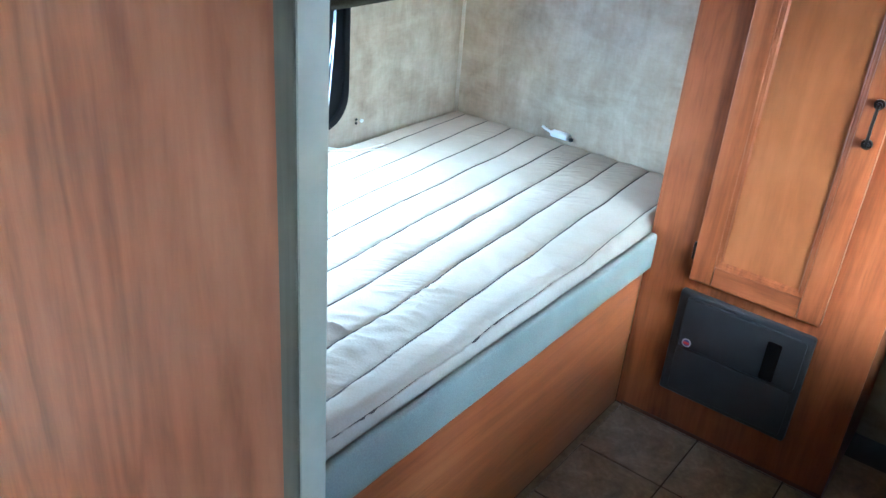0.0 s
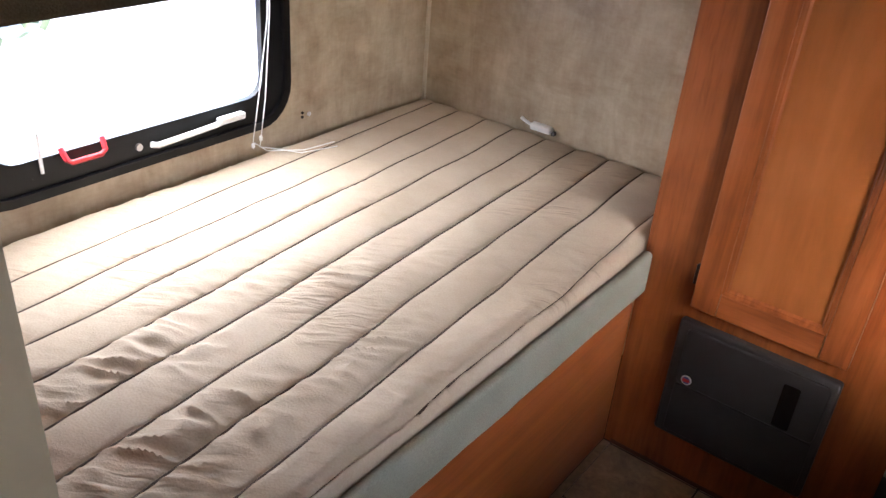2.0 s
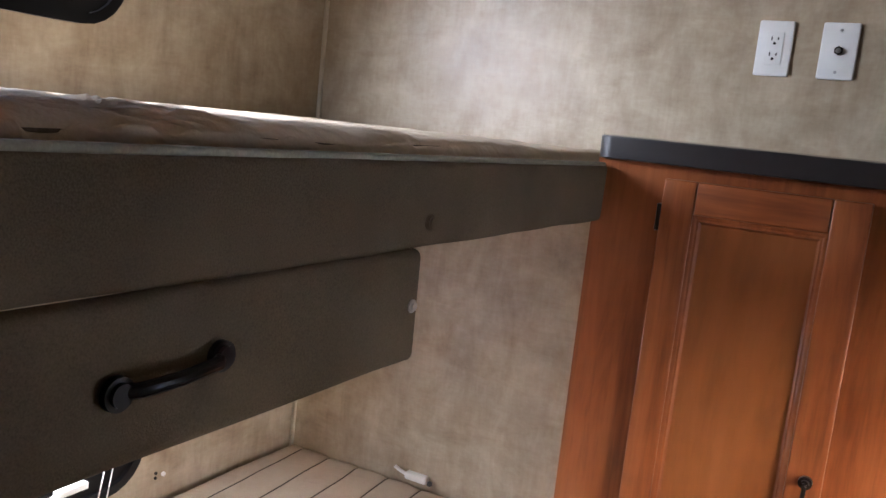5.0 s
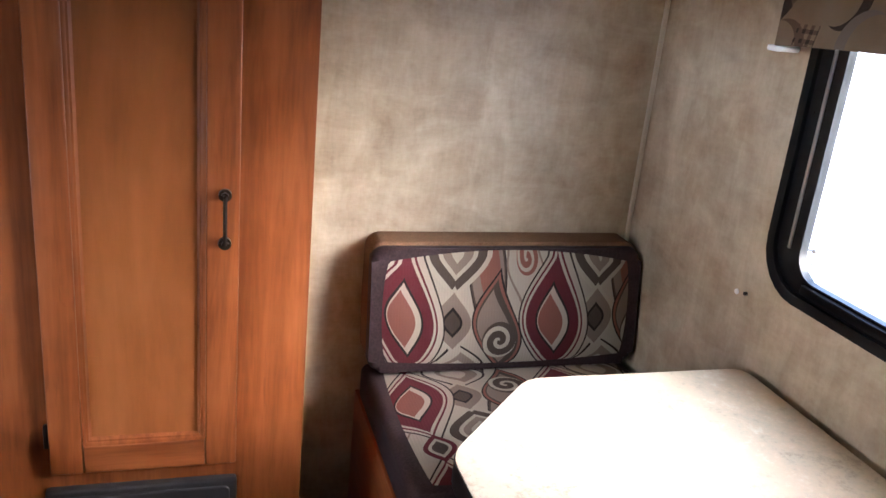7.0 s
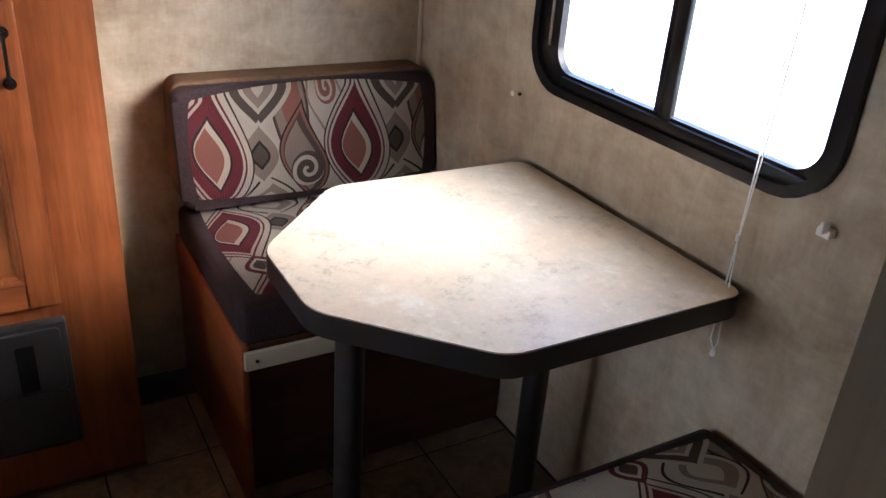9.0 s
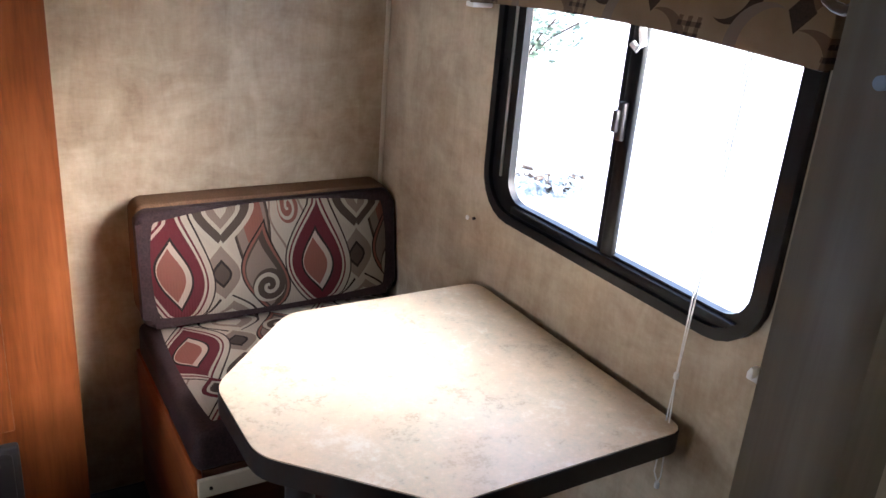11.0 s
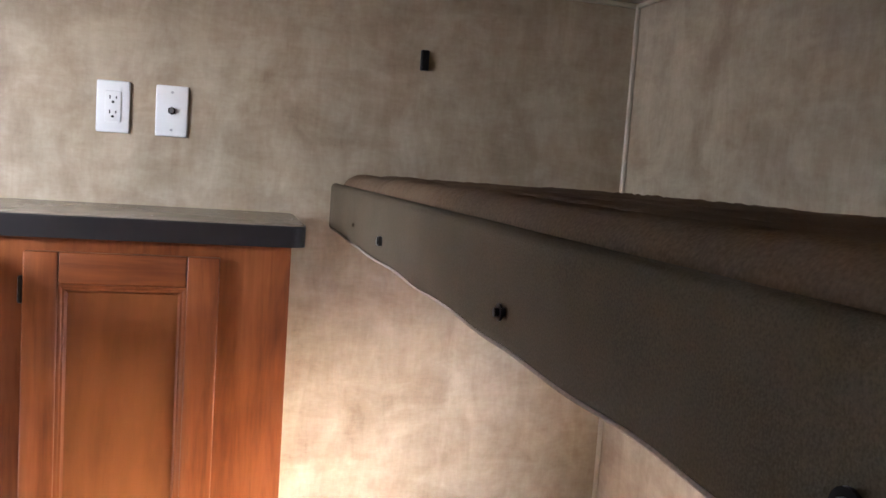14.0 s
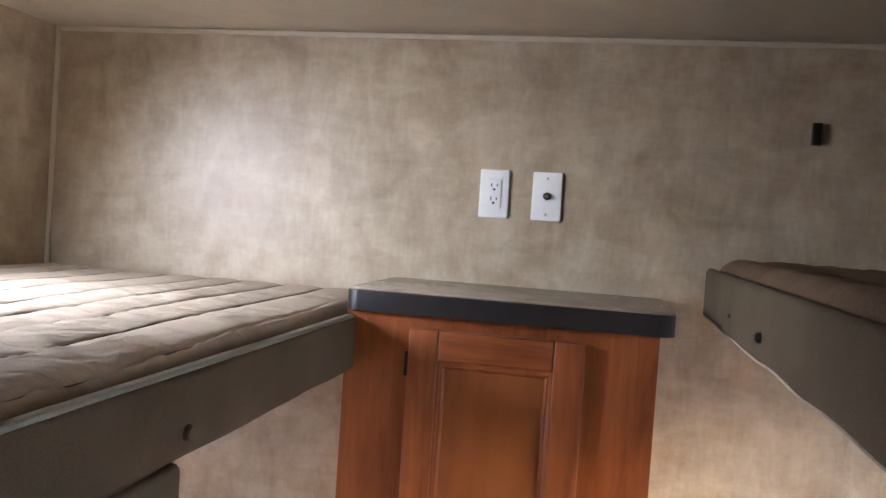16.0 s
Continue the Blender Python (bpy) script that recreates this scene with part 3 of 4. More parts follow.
def mattress(name, x0, x1, y0, y1, zb, zt, seams, label, drift, wrinkle, seed, cloth=None):
    """A quilted mattress: ridges between long seams, wrinkles between them, rounded rim. drift: how far the seams stray sideways for each metre of length."""
    ob = thing(name, ((x0 + x1) / 2, (y0 + y1) / 2, zb), label, "mattress")
    ny = 420
    edges = [x0] + list(seams) + [x1]
    cols = [(k, f) for k in range(len(edges) - 1) for f in (0, 0.035, 0.09, 0.17, 0.28, 0.4, 0.5, 0.6, 0.72, 0.83, 0.91, 0.965)] + [(len(edges) - 2, 1.0)]

    def line(k, y):
        if k == 0 or k == len(edges) - 1:
            return edges[k]
        return min(x1 - 0.004 - 0.008 * (len(edges) - 1 - k), edges[k] - drift * y) + 0.006 * noise.noise((seed + k * 7.3, y * 2.2, 1.7)) + 0.0045 * noise.noise((seed + k * 3.1, y * 7.0, 4.2))

    def height(k, f, y):
        x = line(k, y) * (1 - f) + line(k + 1, y) * f
        puff = (4 * f * (1 - f)) ** 0.42
        if (k == 0 and f < 0.5) or (k == len(edges) - 2 and f > 0.5):
            puff = 1
        z = zt - 0.006 + 0.006 * puff
        along, over = 0.83 * x + 0.55 * y, 0.83 * y - 0.55 * x
        mask = min(1, max(0, 0.55 + 1.5 * noise.noise((x * 6 + k * 3.7, y * 4, seed + 9))))
        fold = max(0, 1 - 2.6 * abs(noise.noise((along * 9 + k * 1.3, over * 30, seed + 4)) + 0.15 * noise.noise((along * 16, over * 44, seed)))) ** 1.3
        swell = noise.noise((x * 9 + k * 5.1, y * 22 + x * 9, seed + 2))
        z += wrinkle(x, y) * puff * (0.0066 * mask * fold + 0.0035 * swell) + 0.004 * noise.noise((x * 3, y * 3, seed))
        edge = min(x - x0, x1 - x, y - y0, y1 - y)
        r = 0.035
        if edge < r:
            z -= 0.035 * (1 - math.sqrt(max(0, 1 - (1 - edge / r) ** 2)))
        return x, z

    verts, faces = [], []
    nx = len(cols) - 1
    for k, f in cols:
        for j in range(ny + 1):
            y = y0 + (y1 - y0) * j / ny
            x, z = height(k, f, y)
            verts.append((x, y, z))
    for i in range(nx):
        for j in range(ny):
            a = i * (ny + 1) + j
            faces.append((a, a + ny + 1, a + ny + 2, a + 1))
    me = bpy.data.meshes.new("cover")
    rim = [i * (ny + 1) for i in range(nx + 1)] + [nx * (ny + 1) + j for j in range(1, ny + 1)] + [i * (ny + 1) + ny for i in range(nx - 1, -1, -1)] + list(range(ny - 1, 0, -1))
    start = len(verts)
    for q in rim:
        verts.append((verts[q][0], verts[q][1], zb))
    n = len(rim)
    for k in range(n):
        faces.append((rim[(k + 1) % n], rim[k], start + k, start + (k + 1) % n))
    me.from_pydata(verts, [], faces)
    bm = bmesh.new()
    bm.from_mesh(me)
    bpy.data.meshes.remove(me)
    bmesh.ops.recalc_face_normals(bm, faces=bm.faces[:])
    part("cover", bm, cloth or M_QUILT, ob)
    for k, s in enumerate(seams):
        pts = []
        for j in range(0, 101):
            y = y0 + 0.02 + (y1 - y0 - 0.04) * j / 100
            x, z = height(k + 1, 0.0, y)
            pts.append((x, y, z + 0.0008))
        part("seam", rod(pts, 0.0026, 5), M_SEAM, ob)
    return ob


def low_wrinkle(x, y):
    return 0.3 + 1.35 * min(1, max(0, (-y - 0.55) / 0.7)) * min(1, max(0.25, (x + 0.75) / 0.3))


LSEAMS = [-0.89, -0.79, -0.69, -0.59, -0.486, -0.385, -0.282, -0.177, -0.062]
bed = thing("lower_bunk", (-0.47, -0.91, 0), "built-in lower bunk with a cherry wood base", "bed")
part("base_panel", box(-0.018, 0.0, YP + 0.002, CY - 0.001, 0.001, 0.50, 0.001), M_BASEWOOD, bed)
part("rail", wavy_board(-0.002, BX, YP + 0.004, CY - 0.002, 0.462, 0.571, 0.001, 2.0), M_RAIL, bed, "grey-green padded vinyl rail")
part("platform", box(XL + 0.004, -0.019, YP + 0.002, -0.004, 0.47, 0.49), M_PLY, bed)
part("floor_strip", box(0.0005, 0.0205, YP + 0.003, CY - 0.003, -0.0038, -0.0004), M_TILE, bed, "narrow strip of brown stone-look tile")
mattress("lower_mattress", XL + 0.012, -0.004, YP + 0.012, -0.012, 0.491, 0.607, LSEAMS, "tan quilted mattress with dark stitched seams on the lower bunk", 0.066, low_wrinkle, 3.0)

top = thing("upper_bunk", (-0.47, -0.91, 1.43), "taupe fabric-wrapped upper bunk built between the walls", "bed")
part("fascia", wavy_board(0.0, BX, YP + 0.004, CY - 0.002, 1.431, 1.537, 0.0015, 5.0), M_FASCIA, top)
# added pale strip: window light on the board's top, put into colour
part("top_welt", box(0.003, 0.018, YP + 0.006, CY - 0.004, 1.534, 1.5415, 0.003, 3), M_RAIL, top, "pale grey strip standing for the lit top edge of the board")
part("platform", box(XL + 0.004, -0.001, YP + 0.002, -0.004, 1.440, 1.475), M_PLY, top)
part("fascia_button", disc((BX + 0.002, -1.025, 1.462), (1, 0, 0), 0.010, 0.010, 14, 0.002), M_FASCIA, top)
mattress("upper_mattress", XL + 0.012, -0.006, YP + 0.012, -0.012, 1.476, 1.560, [s + 0.01 for s in LSEAMS], "tan quilted mattress with dark stitched seams on the upper bunk", 0.03, low_wrinkle, 11.0)

flap = thing("bunk_flap", (0.02, -1.43, 1.295), "taupe fabric-covered board hanging below the upper bunk", "panel")
part("board", wavy_board(0.004, 0.026, YP + 0.006, -1.048, 1.296, 1.4315, 0.001, 8.0), M_FASCIA, flap)
hb = rod([(0.030, -1.480, 1.362), (0.042, -1.466, 1.364), (0.046, -1.432, 1.366), (0.042, -1.388, 1.368), (0.030, -1.376, 1.370)], 0.006, 10)
part("handle", hb, M_BLACK, flap, "black plastic grab handle")
part("handle_foot", disc((0.033, -1.480, 1.362), (1, 0, 0), 0.0135, 0.014, 18, 0.004), M_BLACK, flap)
part("handle_foot", disc((0.033, -1.376, 1.370), (1, 0, 0), 0.0135, 0.014, 18, 0.004), M_BLACK, flap)
part("snap", disc((0.029, -1.062, 1.366), (1, 0, 0), 0.008, 0.008, 16, 0.003), M_STEEL, flap, "small brass-coloured snap")

# ---- wardrobe ----
CW, CH = 0.605, 1.550
ward = thing("wardrobe", (CW / 2, CY / 2, 0), "cherry wood wardrobe with one framed door", "cabinet")
part("side_panel", box(0.001, 0.016, CY + 0.02, -0.004, 0.001, CH), M_WOOD, ward)
part("side_panel", box(CW - 0.016, CW, CY + 0.02, -0.004, 0.001, CH), M_WOOD, ward)
ff = wall_with_holes(0.001, CW, 0.001, CH, [(0.165, 0.445, 0.52, 1.50)], 0, 0.02, on_y(CY, 1))
part("face_frame", ff, M_WOOD, ward)
part("back_panel", box(0.017, CW - 0.017, -0.012, -0.004, 0.001, CH), M_DARKWOOD, ward)
part("floor_rail", box(0.02, CW - 0.002, CY - 0.003, CY - 0.0005, 0.001, 0.012), M_DARKWOOD, ward)
D = (0.135, 0.473, 0.488, 1.526)
door = part("door", ring([(D[0], D[2]), (D[1], D[2]), (D[1], D[3]), (D[0], D[3])], [(D[0] + 0.058, D[2] + 0.058), (D[1] - 0.058, D[2] + 0.058), (D[1] - 0.058, D[3] - 0.058), (D[0] + 0.058, D[3] - 0.058)], 0.001, 0.0015, on_y(CY, -1)), M_WOODX, ward)


def door_bar(x0, x1, z0, z1, mat):
    return part("stile" if z1 - z0 > x1 - x0 else "rail", box(x0, x1, CY - 0.021, CY - 0.002, z0, z1, 0.003, 3), mat, door)


door_bar(D[0], D[0] + 0.058, D[2], D[3], M_WOOD)
door_bar(D[1] - 0.058, D[1], D[2], D[3], M_WOOD)
door_bar(D[0] + 0.059, D[1] - 0.059, D[3] - 0.058, D[3], M_WOODX)
door_bar(D[0] + 0.059, D[1] - 0.059, D[2], D[2] + 0.058, M_WOODX)
part("door_panel", box(D[0] + 0.05, D[1] - 0.05, CY - 0.010, CY - 0.004, D[2] + 0.05, D[3] - 0.05), M_PANELWOOD, door)
ib = (D[0] + 0.0585, D[1] - 0.0585, D[2] + 0.0585, D[3] - 0.0585)
mould = bmesh.new()
loops = [[mould.verts.new((x, CY - d, z)) for x, z in ((ib[0] + q, ib[2] + q), (ib[1] - q, ib[2] + q), (ib[1] - q, ib[3] - q), (ib[0] + q, ib[3] - q))]
         for q, d in ((0.0, 0.020), (0.003, 0.0195), (0.007, 0.0165), (0.0105, 0.0165), (0.013, 0.0125), (0.015, 0.0105))]
for a, b in zip(loops, loops[1:]):
    for k in range(4):
        mould.faces.new((a[k], a[(k + 1) % 4], b[(k + 1) % 4], b[k]))
bmesh.ops.recalc_face_normals(mould, faces=mould.faces[:])
part("panel_moulding", mould, M_WOOD, door)
HX = 0.447
part("handle", rod([(HX, CY - 0.022, 1.052), (HX, CY - 0.040, 1.045), (HX, CY - 0.046, 1.00), (HX, CY - 0.040, 0.955), (HX, CY - 0.022, 0.948)], 0.0038, 10), M_BRONZE, door, "dark bronze arched pull")
for hz in (1.045, 0.955):
    part("handle_foot", disc((HX, CY - 0.030, hz), (0, 1, 0), 0.0115, 0.018, 16, 0.005), M_BRONZE, door)
for hz in (0.565, 1.455):
    part("hinge", box(D[0] - 0.010, D[0] - 0.0005, CY - 0.012, CY - 0.001, hz - 0.025, hz + 0.025, 0.003), M_BRONZE, door)

worktop = thing("cabinet_top", (0.31, -0.19, 1.551), "taupe laminate cabinet top with a dark brown edge", "countertop")
loop = round_loop(-0.002, 0.632, CY - 0.016, -0.003, 0.03)
part("edge_band", plate(loop, 0, 0.041, on_z(1.5512), 0.003), M_EDGE, worktop)
part("surface", plate(round_loop(0.001, 0.629, CY - 0.013, -0.006, 0.028), 0, 0.0025, on_z(1.5922), 0.001), M_TOP, worktop, "taupe laminate surface")

# electrical panel in the wardrobe's foot
box_p = thing("power_panel", (0.30, CY, 0.13), "charcoal plastic electrical panel in the wardrobe foot", "electrical panel")
part("housing", plate(round_loop(0.122, 0.476, 0.128, 0.450, 0.008, 4), 0.0, 0.018, on_y(CY - 0.001, -1), 0.007), M_PANEL, box_p)
part("door", plate(round_loop(0.146, 0.462, 0.285, 0.436, 0.012, 4), 0.0, 0.006, on_y(CY - 0.0185, -1), 0.003), M_PANEL, box_p)
part("lower_cover", plate(round_loop(0.146, 0.462, 0.142, 0.280, 0.008, 4), 0.0, 0.003, on_y(CY - 0.0185, -1), 0.002), M_PANEL, box_p)
part("finger_slot", plate(round_loop(0.372, 0.408, 0.292, 0.404, 0.005, 4), 0.0, 0.0015, on_y(CY - 0.0248, -1)), M_SLOT, box_p, "glossy black recess")
badge = part("badge", disc((0.172, CY - 0.0252, 0.303), (0, 1, 0), 0.0125, 0.002, 24), M_WHITE, box_p, "small round white badge")
part("badge_mark", disc((0.172, CY - 0.0266, 0.303), (0, 1, 0), 0.0095, 0.001, 24), M_BLUE, badge)
part("badge_bar", box(0.164, 0.180, CY - 0.0282, CY - 0.0274, 0.299, 0.307), M_RED, badge)


# ---- wall plates and wall fittings ----
def wall_plate(x, z, label):
    ob = thing("wall_plate", (x, -0.001, z), label, "wall plate")
    part("plate", plate(round_loop(x - 0.035, x + 0.035, z - 0.057, z + 0.057, 0.004, 4), 0, 0.006, on_y(-0.0008, -1), 0.003), M_WHITE, ob)
    return ob


wp = wall_plate(0.228, 1.810, "white duplex power outlet plate on the wall")
part("socket_insert", plate(round_loop(0.211, 0.245, 1.776, 1.844, 0.003, 4), 0, 0.002, on_y(-0.0070, -1), 0.001), M_WHITE, wp)
for zz in (1.826, 1.794):
    for dx, hh in ((-0.0065, 0.008), (0.0065, 0.006)):
        part("slot", box(0.228 + dx - 0.0012, 0.228 + dx + 0.0012, -0.0096, -0.0091, zz + 0.004 - hh / 2, zz + 0.004 + hh / 2), M_BLACK, wp)
    part("ground_hole", disc((0.228, -0.0094, zz - 0.006), (0, 1, 0), 0.003, 0.001, 12), M_BLACK, wp)
wp = wall_plate(0.352, 1.810, "white coaxial outlet plate on the wall")
part("connector", disc((0.352, -0.011, 1.811), (0, 1, 0), 0.0055, 0.010, 12, 0.001), M_STEEL, wp)
part("connector_nut", disc((0.352, -0.0085, 1.811), (0, 1, 0), 0.009, 0.004, 6), M_BRONZE, wp)
for zz in (1.852, 1.768):
    part("screw", disc((0.352, -0.0074, zz), (0, 1, 0), 0.0032, 0.0015, 12), M_STEEL, wp)

cl = thing("wall_clip", (0.928, -0.001, 1.952), "small black plastic clip on the wall", "clip")
part("body", plate(round_loop(0.918, 0.938, 1.957, 2.006, 0.003, 4), 0, 0.012, on_y(-0.001, -1), 0.003), M_BLACK, cl)

lt = thing("bunk_light_plug", (-0.50, -0.02, 0.606), "small white plastic plug lying against the wall", "plug")
part("body", plate(round_loop(-0.545, -0.475, 0.611, 0.632, 0.008, 4), 0, 0.020, on_y(-0.004, -1), 0.006), M_WHITE, lt)
part("clip", rod([(-0.545, -0.016, 0.624), (-0.565, -0.020, 0.632), (-0.575, -0.024, 0.640)], 0.005, 8), M_WHITE, lt)
part("tip", box(-0.474, -0.462, -0.020, -0.006, 0.610, 0.622, 0.003), M_PANEL, lt)

sc = thing("wall_screw", (XL, -0.528, 0.652), "dark wall screws beside a white anchor", "screw")
part("head", disc((XL + 0.002, -0.522, 0.668), (1, 0, 0), 0.004, 0.003, 10), M_BRONZE, sc)
part("head", disc((XL + 0.002, -0.523, 0.656), (1, 0, 0), 0.004, 0.003, 10), M_BRONZE, sc)
part("anchor", disc((XL + 0.004, -0.500, 0.660), (1, 0, 0), 0.006, 0.008, 10, 0.002), M_WHITE, sc)
sc = thing("wall_screw", (XR, -0.50, 0.875), "dark wall screw beside a white anchor", "screw")
part("head", disc((XR - 0.003, -0.505, 0.886), (1, 0, 0), 0.004, 0.005, 10), M_BRONZE, sc)
part("anchor", disc((XR - 0.004, -0.478, 0.880), (1, 0, 0), 0.006, 0.006, 10, 0.002), M_WHITE, sc)
hk = thing("cord_cleat", (XR, -1.345, 0.905), "small white cord cleat on the wall", "hook")
part("body", box(XR - 0.018, XR - 0.001, -1.355, -1.330, 0.896, 0.912, 0.004), M_WHITE, hk)
part("fin", box(XR - 0.030, XR - 0.012, -1.350, -1.342, 0.906, 0.925, 0.003), M_WHITE, hk)

# blind cords
def cord(name, strands, knots, label):
    ob = thing(name, strands[0][-1], label, "cord")
    for pts in strands:
        smooth = []
        for a, b in zip(pts, pts[1:]):
            smooth += [tuple(Vector(a).lerp(Vector(b), k / 4)) for k in range(4)]
        part("strand", rod(smooth + [pts[-1]], 0.0014, 6), M_CORD, ob)
    for k in knots:
        part("tassel", disc(k, (0, 0, 1), 0.0045, 0.014, 10, 0.002), M_WHITE, ob)
    return ob


cord("blind_cord", [[(XL + 0.028, -0.640, 1.10), (XL + 0.028, -0.648, 0.95), (XL + 0.03, -0.672, 0.75), (XL + 0.035, -0.700, 0.63), (XL + 0.05, -0.668, 0.622), (XL + 0.10, -0.62, 0.612), (XL + 0.13, -0.52, 0.611)],
                    [(XL + 0.030, -0.648, 1.10), (XL + 0.032, -0.658, 0.95), (XL + 0.034, -0.692, 0.78), (XL + 0.036, -0.722, 0.65), (XL + 0.05, -0.690, 0.622), (XL + 0.09, -0.60, 0.611), (XL + 0.10, -0.50, 0.609)]],
     [(XL + 0.034, -0.695, 0.652), (XL + 0.036, -0.722, 0.640)], "white looped blind cord hanging beside the bunk window")
cord("blind_cord", [[(XR - 0.035, -1.232, 1.40), (XR - 0.035, -1.222, 1.05), (XR - 0.034, -1.212, 0.83), (XR - 0.034, -1.222, 0.64), (XR - 0.030, -1.214, 0.62)],
                    [(XR - 0.033, -1.222, 1.40), (XR - 0.033, -1.212, 1.05), (XR - 0.033, -1.210, 0.83), (XR - 0.033, -1.205, 0.64), (XR - 0.030, -1.214, 0.62)]],
     [(XR - 0.034, -1.211, 0.84), (XR - 0.030, -1.214, 0.615)], "white looped blind cord hanging beside the dinette window")

# ---- dinette ----
def cushion_body(x0, x1, y0, y1, z0, z1, r):
    return box(x0, x1, y0, y1, z0, z1, r, 4)


BL = 0.782
bench = thing("dinette_bench", (1.13, -0.31, 0), "cherry wood dinette bench with printed cushions against the end wall", "bench")
part("side_panel", box(BL, BL + 0.016, -0.605, -0.012, 0.001, 0.43, 0.003), M_BASEWOOD, bench)
part("front_panel", box(BL + 0.017, XR - 0.004, -0.560, -0.545, 0.001, 0.41), M_DARKWOOD, bench)
part("seat_board", box(BL + 0.017, XR - 0.004, -0.60, -0.012, 0.412, 0.430), M_DARKWOOD, bench)
part("batten", box(BL + 0.004, XR - 0.006, -0.618, -0.606, 0.376, 0.420, 0.003), M_TRIM, bench, "pale wooden batten")
part("batten_screw", disc((BL + 0.03, -0.619, 0.398), (0, 1, 0), 0.004, 0.003, 10), M_BRONZE, bench)


def arch_loop(x0, x1, z0, z1, r, rise):
    pts = round_loop(x0, x1, z0, z1, r, 6)
    mid, half = (x0 + x1) / 2, (x1 - x0) / 2
    return [(u, v + (rise * (1 - ((u - mid) / half) ** 2) if v > (z0 + z1) / 2 else 0)) for u, v in pts]


def dense(loop, n=8):
    out = []
    for a, b in zip(loop, loop[1:] + loop[:1]):
        k = n if math.dist(a, b) > 0.15 else 1
        out += [(a[0] + (b[0] - a[0]) * i / k, a[1] + (b[1] - a[1]) * i / k) for i in range(k)]
    return out


def soft_panel(u0, u1, v0, v1, r, depth, puff, place, n=26, arch=0.0):
    """An upholstered face: a rounded rectangle that swells towards its middle."""
    bm = bmesh.new()
    grid = []
    for i in range(n + 1):
        row = []
        for j in range(n + 1):
            a, b = 2 * i / n - 1, 2 * j / n - 1
            # squircle mapping keeps the corners round
            ca = a * (1 - 0.5 * (r / (u1 - u0)) * b * b * abs(a) ** 3)
            cb = b * (1 - 0.5 * (r / (v1 - v0)) * a * a * abs(b) ** 3)
            u = (u0 + u1) / 2 + ca * (u1 - u0) / 2
            v = (v0 + v1) / 2 + cb * (v1 - v0) / 2 + arch * (1 - ca * ca) * max(0, cb)
            e = min(1 - abs(a), 1 - abs(b))
            d = depth * min(1, (e / 0.10)) ** 0.5 + puff * (1 - a * a) * (1 - b * b)
            row.append(bm.verts.new(place(u, v, d)))
        grid.append(row)
    for i in range(n):
        for j in range(n):
            bm.faces.new((grid[i][j], grid[i + 1][j], grid[i + 1][j + 1], grid[i][j + 1]))
    bmesh.ops.recalc_face_normals(bm, faces=bm.faces[:])
    return bm


def lean(y_at, out, k):
    """A face leaning back: at height v it lies k * (v - 0.5) further back."""
    return lambda u, v, d: (u, y_at + k * (v - 0.5) + out * d, v)


back_c = thing("back_cushion", (1.13, -0.1, 0.545), "dinette back cushion printed with burgundy and cream leaves", "cushion", "dinette cushions")
bl = dense(arch_loop(BL, XR - 0.010, 0.545, 0.838, 0.03, 0.016))
part("boxing", plate(bl, -0.035, 0.0, lean(-0.155, -1, 0.16), 0.018), M_PIPING, back_c, "dark plum vinyl sides")
part("body", plate(dense(arch_loop(BL + 0.002, XR - 0.012, 0.546, 0.846, 0.03, 0.020)), -0.125, -0.022, lean(-0.155, -1, 0.16), 0.010), M_SUEDE, back_c, "brown suede top and back")
part("printed_panel", soft_panel(BL + 0.028, XR - 0.040, 0.560, 0.822, 0.05, 0.004, 0.014, lean(-0.156, -1, 0.16), arch=0.016), M_PRINT, back_c)
seat_c = thing("seat_cushion", (1.13, -0.35, 0.431), "dinette seat cushion printed with burgundy and cream leaves", "cushion", "dinette cushions")
part("boxing", cushion_body(BL, XR - 0.012, -0.612, -0.05, 0.431, 0.530, 0.022), M_PIPING, seat_c, "dark plum vinyl sides")
part("printed_panel", soft_panel(BL + 0.035, XR - 0.035, -0.585, -0.08, 0.05, 0.003, 0.014, on_z(0.5300)), M_PRINT, seat_c)

bench2 = thing("dinette_bench", (1.13, -1.53, 0), "dinette bench with a printed cushion beside the partition", "bench")
part("side_panel", box(BL, BL + 0.016, YP - 0.002, -1.27, 0.001, 0.40, 0.003), M_BASEWOOD, bench2)
part("front_panel", box(BL + 0.017, XR - 0.004, -1.30, -1.285, 0.001, 0.38), M_DARKWOOD, bench2)
part("seat_board", box(BL + 0.017, XR - 0.004, YP - 0.002, -1.27, 0.382, 0.400), M_DARKWOOD, bench2)
seat2 = thing("seat_cushion", (1.13, -1.5, 0.40), "dinette seat cushion printed with burgundy leaves near the partition", "cushion", "dinette cushions")
part("boxing", cushion_body(BL, XR - 0.012, YP + 0.004, -1.225, 0.401, 0.465, 0.022), M_PIPING, seat2, "dark plum vinyl sides")
part("printed_panel", soft_panel(BL + 0.035, XR - 0.035, YP + 0.03, -1.25, 0.05, 0.003, 0.014, on_z(0.4650)), M_PRINT, seat2)

# table
TX0, TX1, TY0, TY1, TZ = 0.777, 1.468, -1.245, -0.568, 0.748
outline = [(TX1, TY0), (TX1, TY1), (TX0 + 0.214, TY1), (TX0, TY1 - 0.227), (TX0, TY0 + 0.227), (TX0 + 0.214, TY0)]


